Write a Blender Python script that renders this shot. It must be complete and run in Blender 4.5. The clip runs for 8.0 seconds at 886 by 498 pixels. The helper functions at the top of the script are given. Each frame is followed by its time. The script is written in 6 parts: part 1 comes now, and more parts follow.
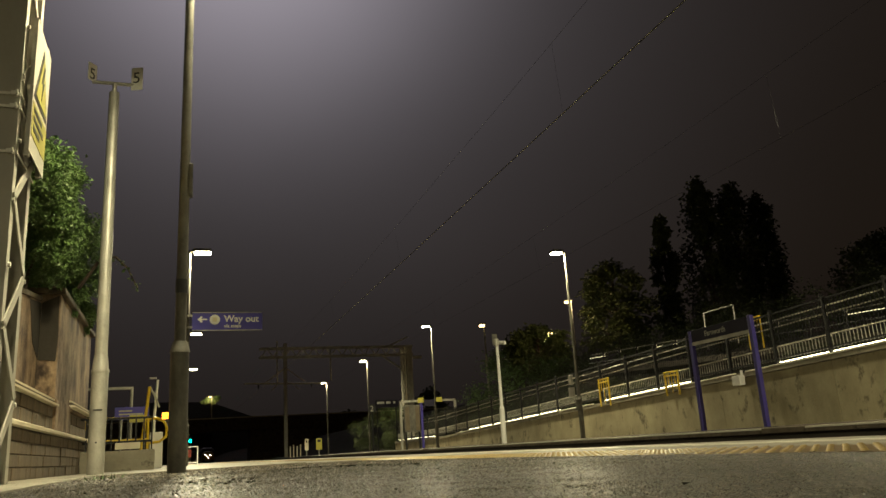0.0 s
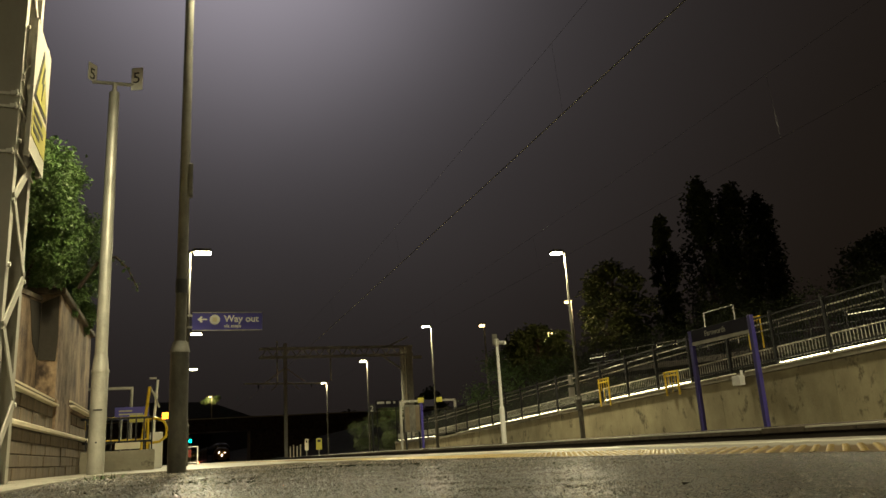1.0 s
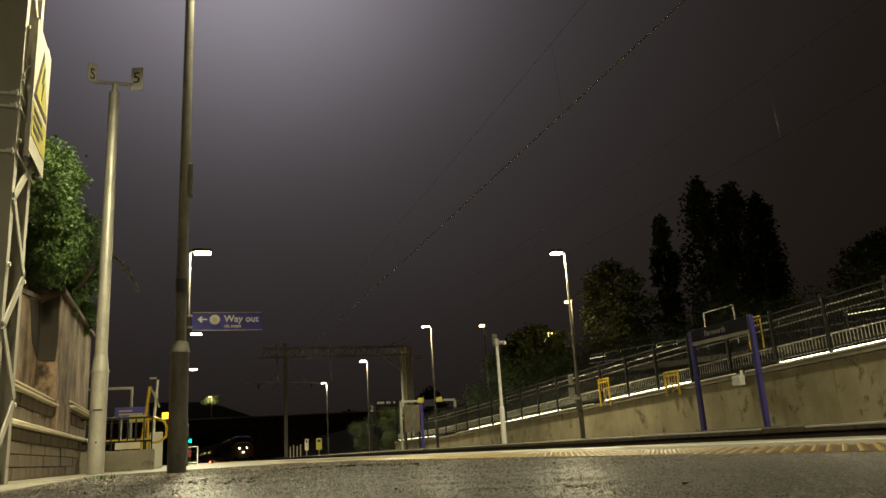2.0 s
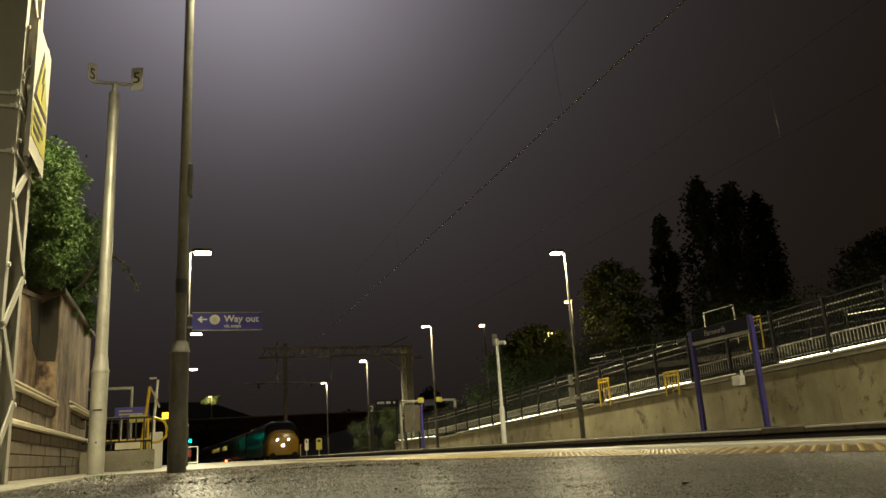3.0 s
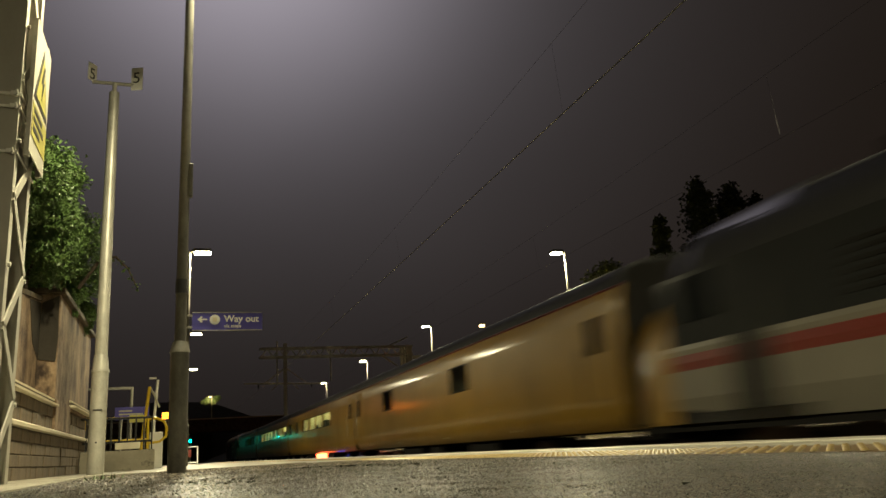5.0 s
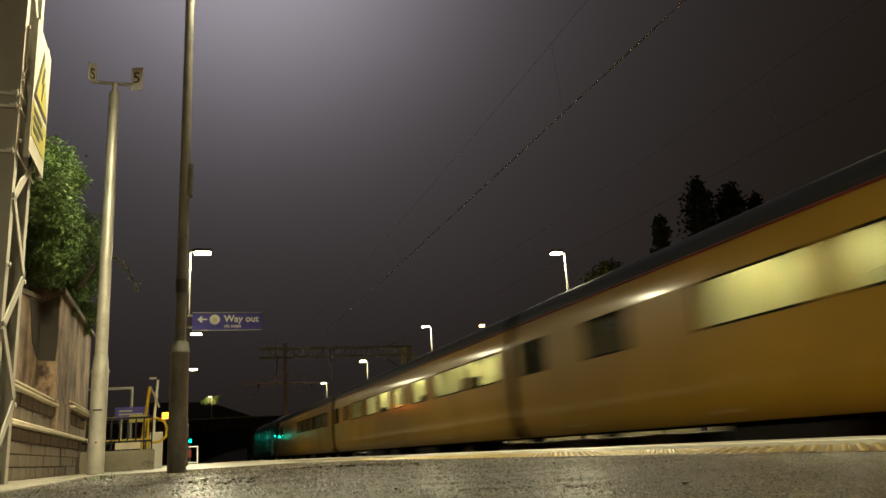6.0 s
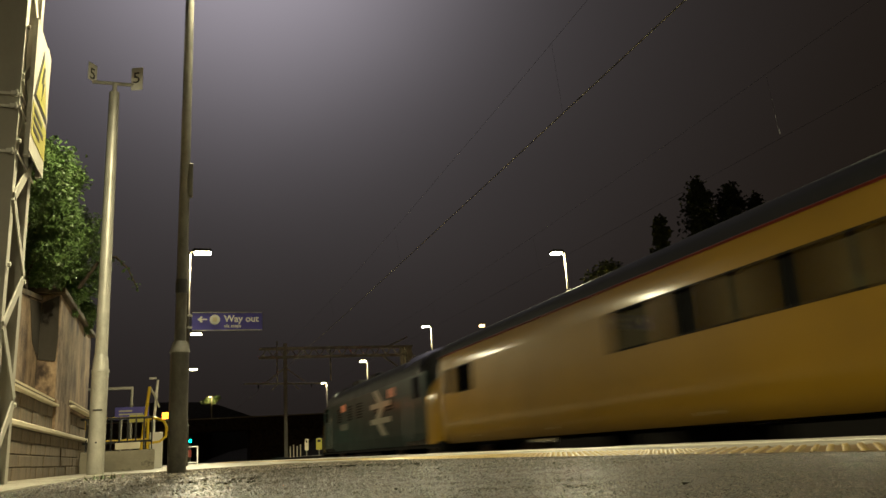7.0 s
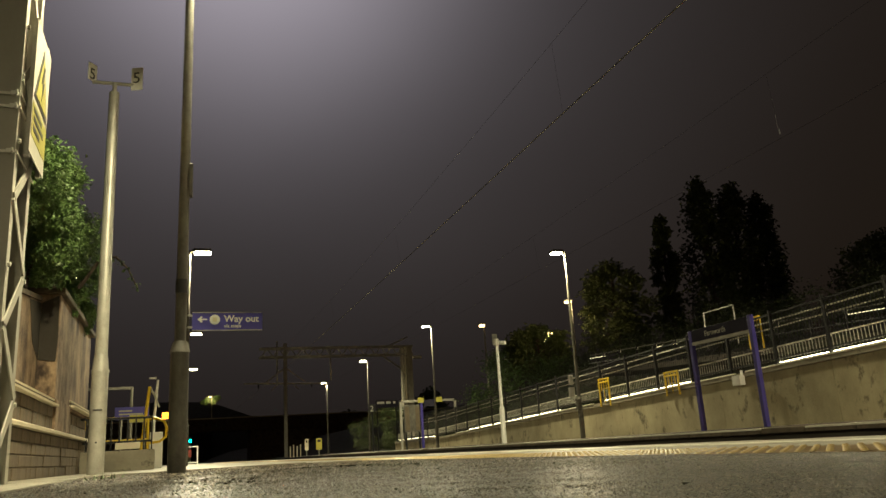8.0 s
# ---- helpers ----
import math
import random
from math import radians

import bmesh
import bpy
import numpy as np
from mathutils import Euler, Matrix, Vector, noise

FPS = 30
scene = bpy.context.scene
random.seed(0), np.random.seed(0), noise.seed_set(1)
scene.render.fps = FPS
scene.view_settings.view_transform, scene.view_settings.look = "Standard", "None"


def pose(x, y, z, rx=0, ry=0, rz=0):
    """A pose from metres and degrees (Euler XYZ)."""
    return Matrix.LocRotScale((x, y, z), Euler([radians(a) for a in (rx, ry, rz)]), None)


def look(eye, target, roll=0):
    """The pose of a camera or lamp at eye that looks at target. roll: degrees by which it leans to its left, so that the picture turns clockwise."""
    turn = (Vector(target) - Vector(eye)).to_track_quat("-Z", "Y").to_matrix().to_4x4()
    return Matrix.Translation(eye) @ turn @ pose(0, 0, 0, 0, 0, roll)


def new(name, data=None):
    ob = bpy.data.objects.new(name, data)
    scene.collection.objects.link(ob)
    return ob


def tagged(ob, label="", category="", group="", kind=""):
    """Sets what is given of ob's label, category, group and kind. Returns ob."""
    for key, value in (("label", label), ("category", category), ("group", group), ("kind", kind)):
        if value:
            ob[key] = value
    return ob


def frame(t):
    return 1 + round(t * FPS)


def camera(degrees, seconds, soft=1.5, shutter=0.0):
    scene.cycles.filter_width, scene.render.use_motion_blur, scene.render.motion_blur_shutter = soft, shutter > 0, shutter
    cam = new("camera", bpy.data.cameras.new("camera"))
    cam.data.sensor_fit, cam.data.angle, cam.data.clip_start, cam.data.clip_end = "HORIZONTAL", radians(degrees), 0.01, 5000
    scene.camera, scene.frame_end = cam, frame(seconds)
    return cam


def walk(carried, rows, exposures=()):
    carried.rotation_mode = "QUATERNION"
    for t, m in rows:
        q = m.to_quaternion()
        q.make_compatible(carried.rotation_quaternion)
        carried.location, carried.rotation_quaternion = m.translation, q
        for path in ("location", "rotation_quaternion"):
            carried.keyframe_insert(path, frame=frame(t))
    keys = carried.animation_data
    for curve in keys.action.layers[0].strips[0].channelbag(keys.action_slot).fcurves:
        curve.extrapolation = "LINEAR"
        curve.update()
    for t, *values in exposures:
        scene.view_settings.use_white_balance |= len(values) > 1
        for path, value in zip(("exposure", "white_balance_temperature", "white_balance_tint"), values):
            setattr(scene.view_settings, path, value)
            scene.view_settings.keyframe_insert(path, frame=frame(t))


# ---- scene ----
# ---- camera ----
cam = camera(59.93, 8.0, shutter=0.7)
EYE = (0.0, 0.0, 0.066)
AIM = (3.18310, 9.14571, 2.56075)
walk(cam, [(0.0, look(EYE, AIM, -3.563)), (8.0, look(EYE, AIM, -3.563))], [(0.0, 0.21), (1.8, 0.21), (3.4, 0.33), (8.0, 0.38)])

# ---- places (metres): x across the tracks, y along them, z up from the near platform ----
RAIL_Z = -0.85
TRACK_NEAR, TRACK_FAR = 4.45, 7.85
EDGE_NEAR, EDGE_FAR = 2.98, 9.32
WALL_X = 10.9
LAMP_W = (1.0, 0.90, 0.56)


def bend(y):
    """Sideways drift of the line to the left, far away."""
    return -1.228e-4 * max(0.0, y - 33.0) ** 2


def ramp_top(y):
    """Height of the ramp wall's top."""
    return max(0.50, 1.28 - 0.0322 * (y - 9.6))


# ---- world: a low, town-lit night sky, with the near lamp's haze painted in ----
world = bpy.data.worlds.new("night")
scene.world = world
world.use_nodes = True
wn, wl = world.node_tree.nodes, world.node_tree.links
wn.clear()
w_out = wn.new("ShaderNodeOutputWorld")
w_bg = wn.new("ShaderNodeBackground")
w_tc = wn.new("ShaderNodeTexCoord")
w_dot = wn.new("ShaderNodeVectorMath")
w_dot.operation = "DOT_PRODUCT"
w_dot.inputs[1].default_value = Vector((0.06, 0.775, 0.63)).normalized()
w_pos = wn.new("ShaderNodeMath")
w_pos.operation = "MAXIMUM"
w_pos.inputs[1].default_value = 0.0
wl.new(w_dot.outputs["Value"], w_pos.inputs[0])
w_sum = None
# base sky, then two lobes that paint the haze round the near lamp
for power, colour in ((0.0, (0.0088, 0.0058, 0.0034)), (8.0, (0.047, 0.044, 0.049)), (45.0, (0.26, 0.238, 0.275))):
    w_pow = wn.new("ShaderNodeMath")
    w_pow.operation = "POWER"
    w_pow.inputs[1].default_value = power
    wl.new(w_pos.outputs[0], w_pow.inputs[0])
    w_mul = wn.new("ShaderNodeVectorMath")
    w_mul.operation = "SCALE"
    w_mul.inputs[0].default_value = colour
    wl.new(w_pow.outputs[0], w_mul.inputs["Scale"])
    if w_sum is None:
        w_sum = w_mul
    else:
        w_add = wn.new("ShaderNodeVectorMath")
        wl.new(w_sum.outputs["Vector"], w_add.inputs[0])
        wl.new(w_mul.outputs["Vector"], w_add.inputs[1])
        w_sum = w_add
w_noise = wn.new("ShaderNodeTexNoise")
w_noise.inputs["Scale"].default_value = 2.2
w_noise.inputs["Detail"].default_value = 4
w_map = wn.new("ShaderNodeMapRange")
w_map.inputs["To Min"].default_value = 0.82
w_map.inputs["To Max"].default_value = 1.18
wl.new(w_tc.outputs["Generated"], w_dot.inputs[0])
wl.new(w_tc.outputs["Generated"], w_noise.inputs["Vector"])
wl.new(w_noise.outputs["Fac"], w_map.inputs["Value"])
# the murk thickens towards the horizon
w_sep = wn.new("ShaderNodeSeparateXYZ")
wl.new(w_tc.outputs["Generated"], w_sep.inputs["Vector"])
w_low = wn.new("ShaderNodeMapRange")
w_low.interpolation_type = "SMOOTHSTEP"
w_low.inputs["From Min"].default_value = -0.05
w_low.inputs["From Max"].default_value = 0.26
w_low.inputs["To Min"].default_value = 0.7
w_low.inputs["To Max"].default_value = 1.0
wl.new(w_sep.outputs["Z"], w_low.inputs["Value"])
w_fade = wn.new("ShaderNodeMath")
w_fade.operation = "MULTIPLY"
wl.new(w_map.outputs["Result"], w_fade.inputs[0])
wl.new(w_low.outputs["Result"], w_fade.inputs[1])
wl.new(w_sum.outputs["Vector"], w_bg.inputs["Color"])
wl.new(w_fade.outputs[0], w_bg.inputs["Strength"])
wl.new(w_bg.outputs["Background"], w_out.inputs["Surface"])


# ---- materials ----
def mat(name, base, dark=None, rough=0.5, metal=0.0, scale=3.0, fine=60.0, bump=0.1, depth=0.01, amount=0.5, coat=0.0, streak=0.0, rvar=0.1, spec=0.5, island=0.0, blotch=0.0):
    """A surface with colour variation at two scales, grain and uneven gloss."""
    m = bpy.data.materials.new(name)
    m.use_nodes = True
    n, l = m.node_tree.nodes, m.node_tree.links
    b = n["Principled BSDF"]
    b.inputs["Metallic"].default_value = metal
    b.inputs["Coat Weight"].default_value = coat
    b.inputs["Coat Roughness"].default_value = 0.15
    b.inputs["Specular IOR Level"].default_value = spec
    dark = dark or tuple(c * 0.55 for c in base)
    tc = n.new("ShaderNodeTexCoord")
    mp = n.new("ShaderNodeMapping")
    mp.inputs["Scale"].default_value = (1, 1, 1.0 - 0.85 * streak)
    l.new(tc.outputs["Object"], mp.inputs["Vector"])
    big = n.new("ShaderNodeTexNoise")
    big.inputs["Scale"].default_value = scale
    big.inputs["Detail"].default_value = 6
    big.inputs["Roughness"].default_value = 0.62
    small = n.new("ShaderNodeTexNoise")
    small.inputs["Scale"].default_value = fine
    small.inputs["Detail"].default_value = 3
    l.new(mp.outputs["Vector"], big.inputs["Vector"])
    l.new(tc.outputs["Object"], small.inputs["Vector"])
    mr = n.new("ShaderNodeMapRange")
    mr.inputs["From Min"].default_value, mr.inputs["From Max"].default_value = 0.32, 0.68
    l.new(big.outputs["Fac"], mr.inputs["Value"])
    ad = n.new("ShaderNodeMath")
    ad.operation = "MULTIPLY_ADD"
    l.new(small.outputs["Fac"], ad.inputs[0])
    ad.inputs[1].default_value = 0.5
    l.new(mr.outputs["Result"], ad.inputs[2])
    sc = n.new("ShaderNodeMath")
    sc.operation = "MULTIPLY"
    sc.use_clamp = True
    l.new(ad.outputs[0], sc.inputs[0])
    sc.inputs[1].default_value = amount
    mix = n.new("ShaderNodeMix")
    mix.data_type = "RGBA"
    mix.inputs["A"].default_value = (*base, 1)
    mix.inputs["B"].default_value = (*dark, 1)
    l.new(sc.outputs[0], mix.inputs["Factor"])
    colour = mix.outputs["Result"]
    if blotch:
        bn = n.new("ShaderNodeTexNoise")
        bn.inputs["Scale"].default_value = blotch
        bn.inputs["Detail"].default_value = 5
        bn.inputs["Roughness"].default_value = 0.7
        l.new(mp.outputs["Vector"], bn.inputs["Vector"])
        bm_ = n.new("ShaderNodeMapRange")
        bm_.inputs["From Min"].default_value, bm_.inputs["From Max"].default_value = 0.57, 0.68
        l.new(bn.outputs["Fac"], bm_.inputs["Value"])
        bx = n.new("ShaderNodeMix")
        bx.data_type = "RGBA"
        l.new(bm_.outputs["Result"], bx.inputs["Factor"])
        l.new(colour, bx.inputs["A"])
        bx.inputs["B"].default_value = (*[c * 0.45 for c in dark], 1)
        colour = bx.outputs["Result"]
    if island:
        oi = n.new("ShaderNodeObjectInfo")
        geo = n.new("ShaderNodeNewGeometry")
        s = n.new("ShaderNodeMath")
        l.new(oi.outputs["Random"], s.inputs[0])
        l.new(geo.outputs["Random Per Island"], s.inputs[1])
        v = n.new("ShaderNodeMapRange")
        v.inputs["From Max"].default_value = 2.0
        v.inputs["To Min"].default_value, v.inputs["To Max"].default_value = 1 - island, 1 + island
        l.new(s.outputs[0], v.inputs["Value"])
        hs = n.new("ShaderNodeHueSaturation")
        l.new(v.outputs["Result"], hs.inputs["Value"])
        l.new(colour, hs.inputs["Color"])
        colour = hs.outputs["Color"]
    l.new(colour, b.inputs["Base Color"])
    rr = n.new("ShaderNodeMapRange")
    rr.inputs["To Min"].default_value, rr.inputs["To Max"].default_value = max(0.02, rough - rvar), min(1, rough + rvar)
    l.new(big.outputs["Fac"], rr.inputs["Value"])
    l.new(rr.outputs["Result"], b.inputs["Roughness"])
    bp = n.new("ShaderNodeBump")
    bp.inputs["Strength"].default_value = bump
    bp.inputs["Distance"].default_value = depth
    l.new(small.outputs["Fac"], bp.inputs["Height"])
    l.new(bp.outputs["Normal"], b.inputs["Normal"])
    return m


def glow(name, colour, strength):
    m = bpy.data.materials.new(name)
    m.use_nodes = True
    b = m.node_tree.nodes["Principled BSDF"]
    b.inputs["Base Color"].default_value = (*[min(1, c) * 0.5 for c in colour], 1)
    b.inputs["Emission Color"].default_value = (*colour, 1)
    b.inputs["Emission Strength"].default_value = strength
    return m


def glass_mat(name, tint=(0.8, 0.85, 0.85)):
    m = bpy.data.materials.new(name)
    m.use_nodes = True
    n, l = m.node_tree.nodes, m.node_tree.links
    n.clear()
    out = n.new("ShaderNodeOutputMaterial")
    tr = n.new("ShaderNodeBsdfTransparent")
    tr.inputs["Color"].default_value = (*tint, 1)
    gl = n.new("ShaderNodeBsdfGlossy")
    gl.inputs["Roughness"].default_value = 0.03
    mx = n.new("ShaderNodeMixShader")
    mx.inputs[0].default_value = 0.07
    l.new(tr.outputs[0], mx.inputs[1])
    l.new(gl.outputs[0], mx.inputs[2])
    l.new(mx.outputs[0], out.inputs["Surface"])
    return m


def asphalt_mat():
    """Wet, coarse platform asphalt: dark binder, pale chippings, damp film."""
    m = mat("asphalt", (0.036, 0.028, 0.020), (0.012, 0.009, 0.006), rough=0.34, spec=0.5, scale=0.9, fine=140.0, bump=0.9, depth=0.006, amount=0.6, rvar=0.14)
    n, l = m.node_tree.nodes, m.node_tree.links
    b = n["Principled BSDF"]
    tc = n.new("ShaderNodeTexCoord")
    vo = n.new("ShaderNodeTexVoronoi")
    vo.inputs["Scale"].default_value = 210
    l.new(tc.outputs["Object"], vo.inputs["Vector"])
    old = b.inputs["Normal"].links[0].from_node
    bp = n.new("ShaderNodeBump")
    bp.invert = True
    bp.inputs["Strength"].default_value = 1.0
    bp.inputs["Distance"].default_value = 0.006
    l.new(vo.outputs["Distance"], bp.inputs["Height"])
    l.new(old.outputs["Normal"], bp.inputs["Normal"])
    l.new(bp.outputs["Normal"], b.inputs["Normal"])
    col = b.inputs["Base Color"].links[0].from_socket
    cr = n.new("ShaderNodeMapRange")
    cr.inputs["From Min"].default_value, cr.inputs["From Max"].default_value = 0.68, 0.97
    l.new(vo.outputs["Color"], cr.inputs["Value"])
    mx = n.new("ShaderNodeMix")
    mx.data_type = "RGBA"
    l.new(cr.outputs["Result"], mx.inputs["Factor"])
    l.new(col, mx.inputs["A"])
    mx.inputs["B"].default_value = (0.40, 0.33, 0.23, 1)
    l.new(mx.outputs["Result"], b.inputs["Base Color"])
    return m


ASPHALT = asphalt_mat()
CONCRETE = mat("concrete", (0.38, 0.34, 0.25), (0.17, 0.15, 0.105), rough=0.7, scale=2.2, fine=45, bump=0.25, amount=0.6, blotch=3.5)
PAVING = mat("paving", (0.35, 0.32, 0.25), (0.17, 0.155, 0.12), rough=0.5, scale=1.6, fine=70, bump=0.3, depth=0.004, amount=0.5, island=0.08)
WALLCON = mat("cast_concrete", (0.48, 0.42, 0.26), (0.19, 0.16, 0.09), rough=0.75, scale=1.4, fine=30, bump=0.2, amount=0.6, streak=0.35, blotch=2.6)
TACTILE = mat("tactile", (0.17, 0.105, 0.032), (0.08, 0.05, 0.02), rough=0.35, scale=3, fine=60, bump=0.25, depth=0.003, amount=0.5, island=0.12)
DOME = mat("tactile_dome", (0.48, 0.36, 0.16), (0.27, 0.20, 0.08), rough=0.3, scale=5, fine=60, bump=0.1, depth=0.002, amount=0.4, island=0.2)
SOOTSHADE = mat("soot_and_shade", (0.045, 0.036, 0.026), (0.02, 0.016, 0.012), rough=0.9, scale=1.5, fine=25, bump=0.4, depth=0.01, amount=0.6, streak=0.5)
FARCOPING = mat("worn_coping", (0.16, 0.125, 0.085), (0.05, 0.04, 0.03), rough=0.75, scale=2.5, fine=40, bump=0.4, depth=0.006, amount=0.7, island=0.25, blotch=3.0)
CHIP = mat("wet_chipping", (0.50, 0.42, 0.31), (0.12, 0.10, 0.07), rough=0.3, spec=0.6, scale=40, fine=90, bump=0.1, depth=0.001, amount=0.6, island=0.9)
DARKCHIP = mat("dark_chipping", (0.045, 0.035, 0.024), (0.014, 0.011, 0.008), rough=0.45, spec=0.3, scale=40, fine=90, bump=0.1, depth=0.001, amount=0.6, island=0.6)
GLINT = mat("wet_quartz", (0.30, 0.26, 0.20), (0.10, 0.085, 0.06), rough=0.14, spec=1.0, scale=40, fine=90, bump=0.05, depth=0.001, amount=0.6, coat=1.0, rvar=0.05)
DIMPANEL = mat("dim_panel", (0.03, 0.027, 0.045), (0.02, 0.018, 0.03), rough=0.7, spec=0.2, scale=3, fine=60, bump=0.03)
WHITEPAINT = mat("white_line", (0.72, 0.70, 0.60), (0.35, 0.33, 0.27), rough=0.5, scale=4, fine=50, bump=0.2, amount=0.5)
BALLAST = mat("ballast", (0.085, 0.08, 0.075), (0.03, 0.028, 0.026), rough=0.85, scale=3, fine=22, bump=1.0, depth=0.05, amount=0.7, island=0.3)
EARTH = mat("earth", (0.06, 0.06, 0.035), (0.025, 0.03, 0.014), rough=0.95, scale=0.6, fine=12, bump=0.8, depth=0.06)
SLEEPER = mat("sleeper", (0.20, 0.19, 0.17), (0.08, 0.075, 0.07), rough=0.9, scale=3, fine=30)
RAILSTEEL = mat("rail_steel", (0.20, 0.15, 0.11), (0.08, 0.05, 0.035), rough=0.4, metal=0.7, scale=8, fine=60)
GALV = mat("galvanised", (0.53, 0.51, 0.44), (0.24, 0.23, 0.19), rough=0.42, metal=0.3, scale=6, fine=70, bump=0.12, depth=0.003, amount=0.65, streak=0.5)
MASTGREY = mat("mast_grey", (0.42, 0.40, 0.34), (0.28, 0.26, 0.21), rough=0.6, metal=0.15, scale=2, fine=70, bump=0.1, depth=0.002, amount=0.55, streak=0.7)
COLUMN = mat("column_grey", (0.16, 0.15, 0.12), (0.05, 0.046, 0.036), rough=0.55, metal=0.1, scale=7, fine=60, bump=0.25, depth=0.004, amount=0.8, streak=0.6)
WIREGREY = mat("wire_grey", (0.27, 0.26, 0.22), (0.22, 0.21, 0.18), rough=0.9, scale=2, fine=20, bump=0.0, amount=0.3, spec=0.05)
BLACKSTEEL = mat("black_steel", (0.02, 0.02, 0.02), (0.012, 0.012, 0.012), rough=0.5, spec=0.3, scale=5, fine=60, bump=0.05)
PALERAIL = mat("pale_rail", (0.85, 0.82, 0.68), (0.7, 0.66, 0.5), rough=0.3, scale=10, fine=120, bump=0.03)
BRIGHTSTRAP = mat("bright_strap", (0.80, 0.79, 0.72), (0.6, 0.58, 0.5), rough=0.3, metal=0.4, scale=20, fine=120, bump=0.05)
STAINLESS = mat("stainless", (0.62, 0.61, 0.57), (0.5, 0.49, 0.45), rough=0.22, metal=0.95, scale=10, fine=120, bump=0.03)
SIGNBLUE = mat("sign_blue", (0.07, 0.06, 0.42), (0.055, 0.045, 0.33), rough=0.4, scale=3, fine=80, bump=0.02, amount=0.4)
POSTBLUE = mat("post_blue", (0.06, 0.045, 0.25), (0.035, 0.03, 0.15), rough=0.35, scale=4, fine=80, bump=0.04, amount=0.5)
SIGNWHITE = mat("sign_white", (0.80, 0.79, 0.74), (0.62, 0.61, 0.55), rough=0.4, scale=4, fine=80, bump=0.02, amount=0.35)
SIGNYELLOW = mat("sign_yellow", (0.46, 0.42, 0.07), (0.36, 0.33, 0.06), rough=0.4, scale=4, fine=80, bump=0.02, amount=0.35)
# sign white and yellow, darkened in place of weaker lamplight on the mast
DIMSIGN = mat("dim_sign", (0.46, 0.44, 0.37), (0.30, 0.28, 0.22), rough=0.5, scale=4, fine=60, bump=0.04, amount=0.5, streak=0.5)
DIMYELLOW = mat("dim_yellow", (0.36, 0.325, 0.06), (0.24, 0.21, 0.05), rough=0.5, scale=4, fine=60, bump=0.04, amount=0.5, streak=0.5)
SIGNBLACK = mat("sign_black", (0.02, 0.02, 0.02), (0.012, 0.012, 0.012), rough=0.45, scale=4, fine=80, bump=0.02)
SAFEYELLOW = mat("rail_yellow", (0.72, 0.50, 0.02), (0.5, 0.33, 0.02), rough=0.35, scale=5, fine=70, bump=0.05, amount=0.45)
RENDERWALL = mat("old_render", (0.50, 0.35, 0.215), (0.07, 0.04, 0.026), rough=0.85, scale=2.0, fine=25, bump=0.5, depth=0.02, amount=0.9, streak=0.4, blotch=1.3)
STONECAP = mat("stone_cap", (0.80, 0.73, 0.55), (0.52, 0.46, 0.33), rough=0.7, scale=3, fine=40, bump=0.3, amount=0.5)
BRICK = mat("brick", (0.19, 0.14, 0.085), (0.06, 0.043, 0.027), rough=0.85, scale=2.2, fine=45, bump=0.7, depth=0.012, amount=0.8, island=0.22, blotch=1.5)
MORTAR = mat("mortar", (0.15, 0.118, 0.075), (0.06, 0.046, 0.03), rough=0.9, scale=5, fine=60, bump=0.3)
LEAF = mat("leaf", (0.12, 0.20, 0.055), (0.05, 0.09, 0.025), rough=0.45, scale=2, fine=30, bump=0.1, amount=0.6, island=0.45)
LEAFDARK = mat("leaf_dark", (0.10, 0.13, 0.04), (0.05, 0.075, 0.02), rough=0.6, scale=2, fine=30, bump=0.1, amount=0.6, island=0.4)
LEAFDEEP = mat("leaf_deep", (0.055, 0.07, 0.022), (0.025, 0.035, 0.01), rough=0.65, scale=2, fine=30, bump=0.1, amount=0.6, island=0.5)
BARK = mat("bark", (0.10, 0.075, 0.05), (0.045, 0.033, 0.022), rough=0.9, scale=5, fine=40, bump=0.7, depth=0.02, streak=0.7)
TRAINYELLOW = mat("train_yellow", (0.30, 0.168, 0.009), (0.16, 0.088, 0.005), spec=0.3, rough=0.4, scale=1.3, fine=6, bump=0.04, depth=0.01, amount=0.5, coat=0.55, streak=0.5)
DIMWINDOW = mat("dim_window", (0.11, 0.075, 0.03), (0.07, 0.048, 0.02), rough=0.8, scale=3, fine=40, bump=0.1, amount=0.5)
TRAINROOF = mat("train_roof", (0.016, 0.016, 0.016), (0.01, 0.01, 0.01), rough=0.6, scale=1.5, fine=25, bump=0.05, spec=0.25)
TRAINUNDER = mat("train_underframe", (0.014, 0.013, 0.012), (0.008, 0.007, 0.006), spec=0.08, rough=0.85, scale=3, fine=30, bump=0.2)
LOCOGREY = mat("loco_dark_grey", (0.014, 0.015, 0.015), (0.008, 0.009, 0.009), rough=0.6, scale=1.5, fine=25, bump=0.015, amount=0.4, spec=0.12, coat=0.25)
LOCOWHITE = mat("loco_off_white", (0.19, 0.175, 0.135), (0.09, 0.08, 0.06), rough=0.4, scale=1.5, fine=25, bump=0.015, amount=0.6, coat=0.6, streak=0.6)
LIVERYWHITE = mat("livery_white", (0.36, 0.345, 0.27), (0.24, 0.225, 0.17), rough=0.4, scale=1.5, fine=25, bump=0.015, amount=0.5, coat=0.2)
LOCORED = mat("loco_red", (0.17, 0.024, 0.016), (0.10, 0.015, 0.012), rough=0.3, scale=1.5, fine=25, bump=0.015, coat=0.5)
LOCOGREEN = mat("loco_green", (0.010, 0.026, 0.024), (0.006, 0.016, 0.015), rough=0.4, scale=1.5, fine=25, bump=0.015, amount=0.5, coat=0.08, spec=0.12)
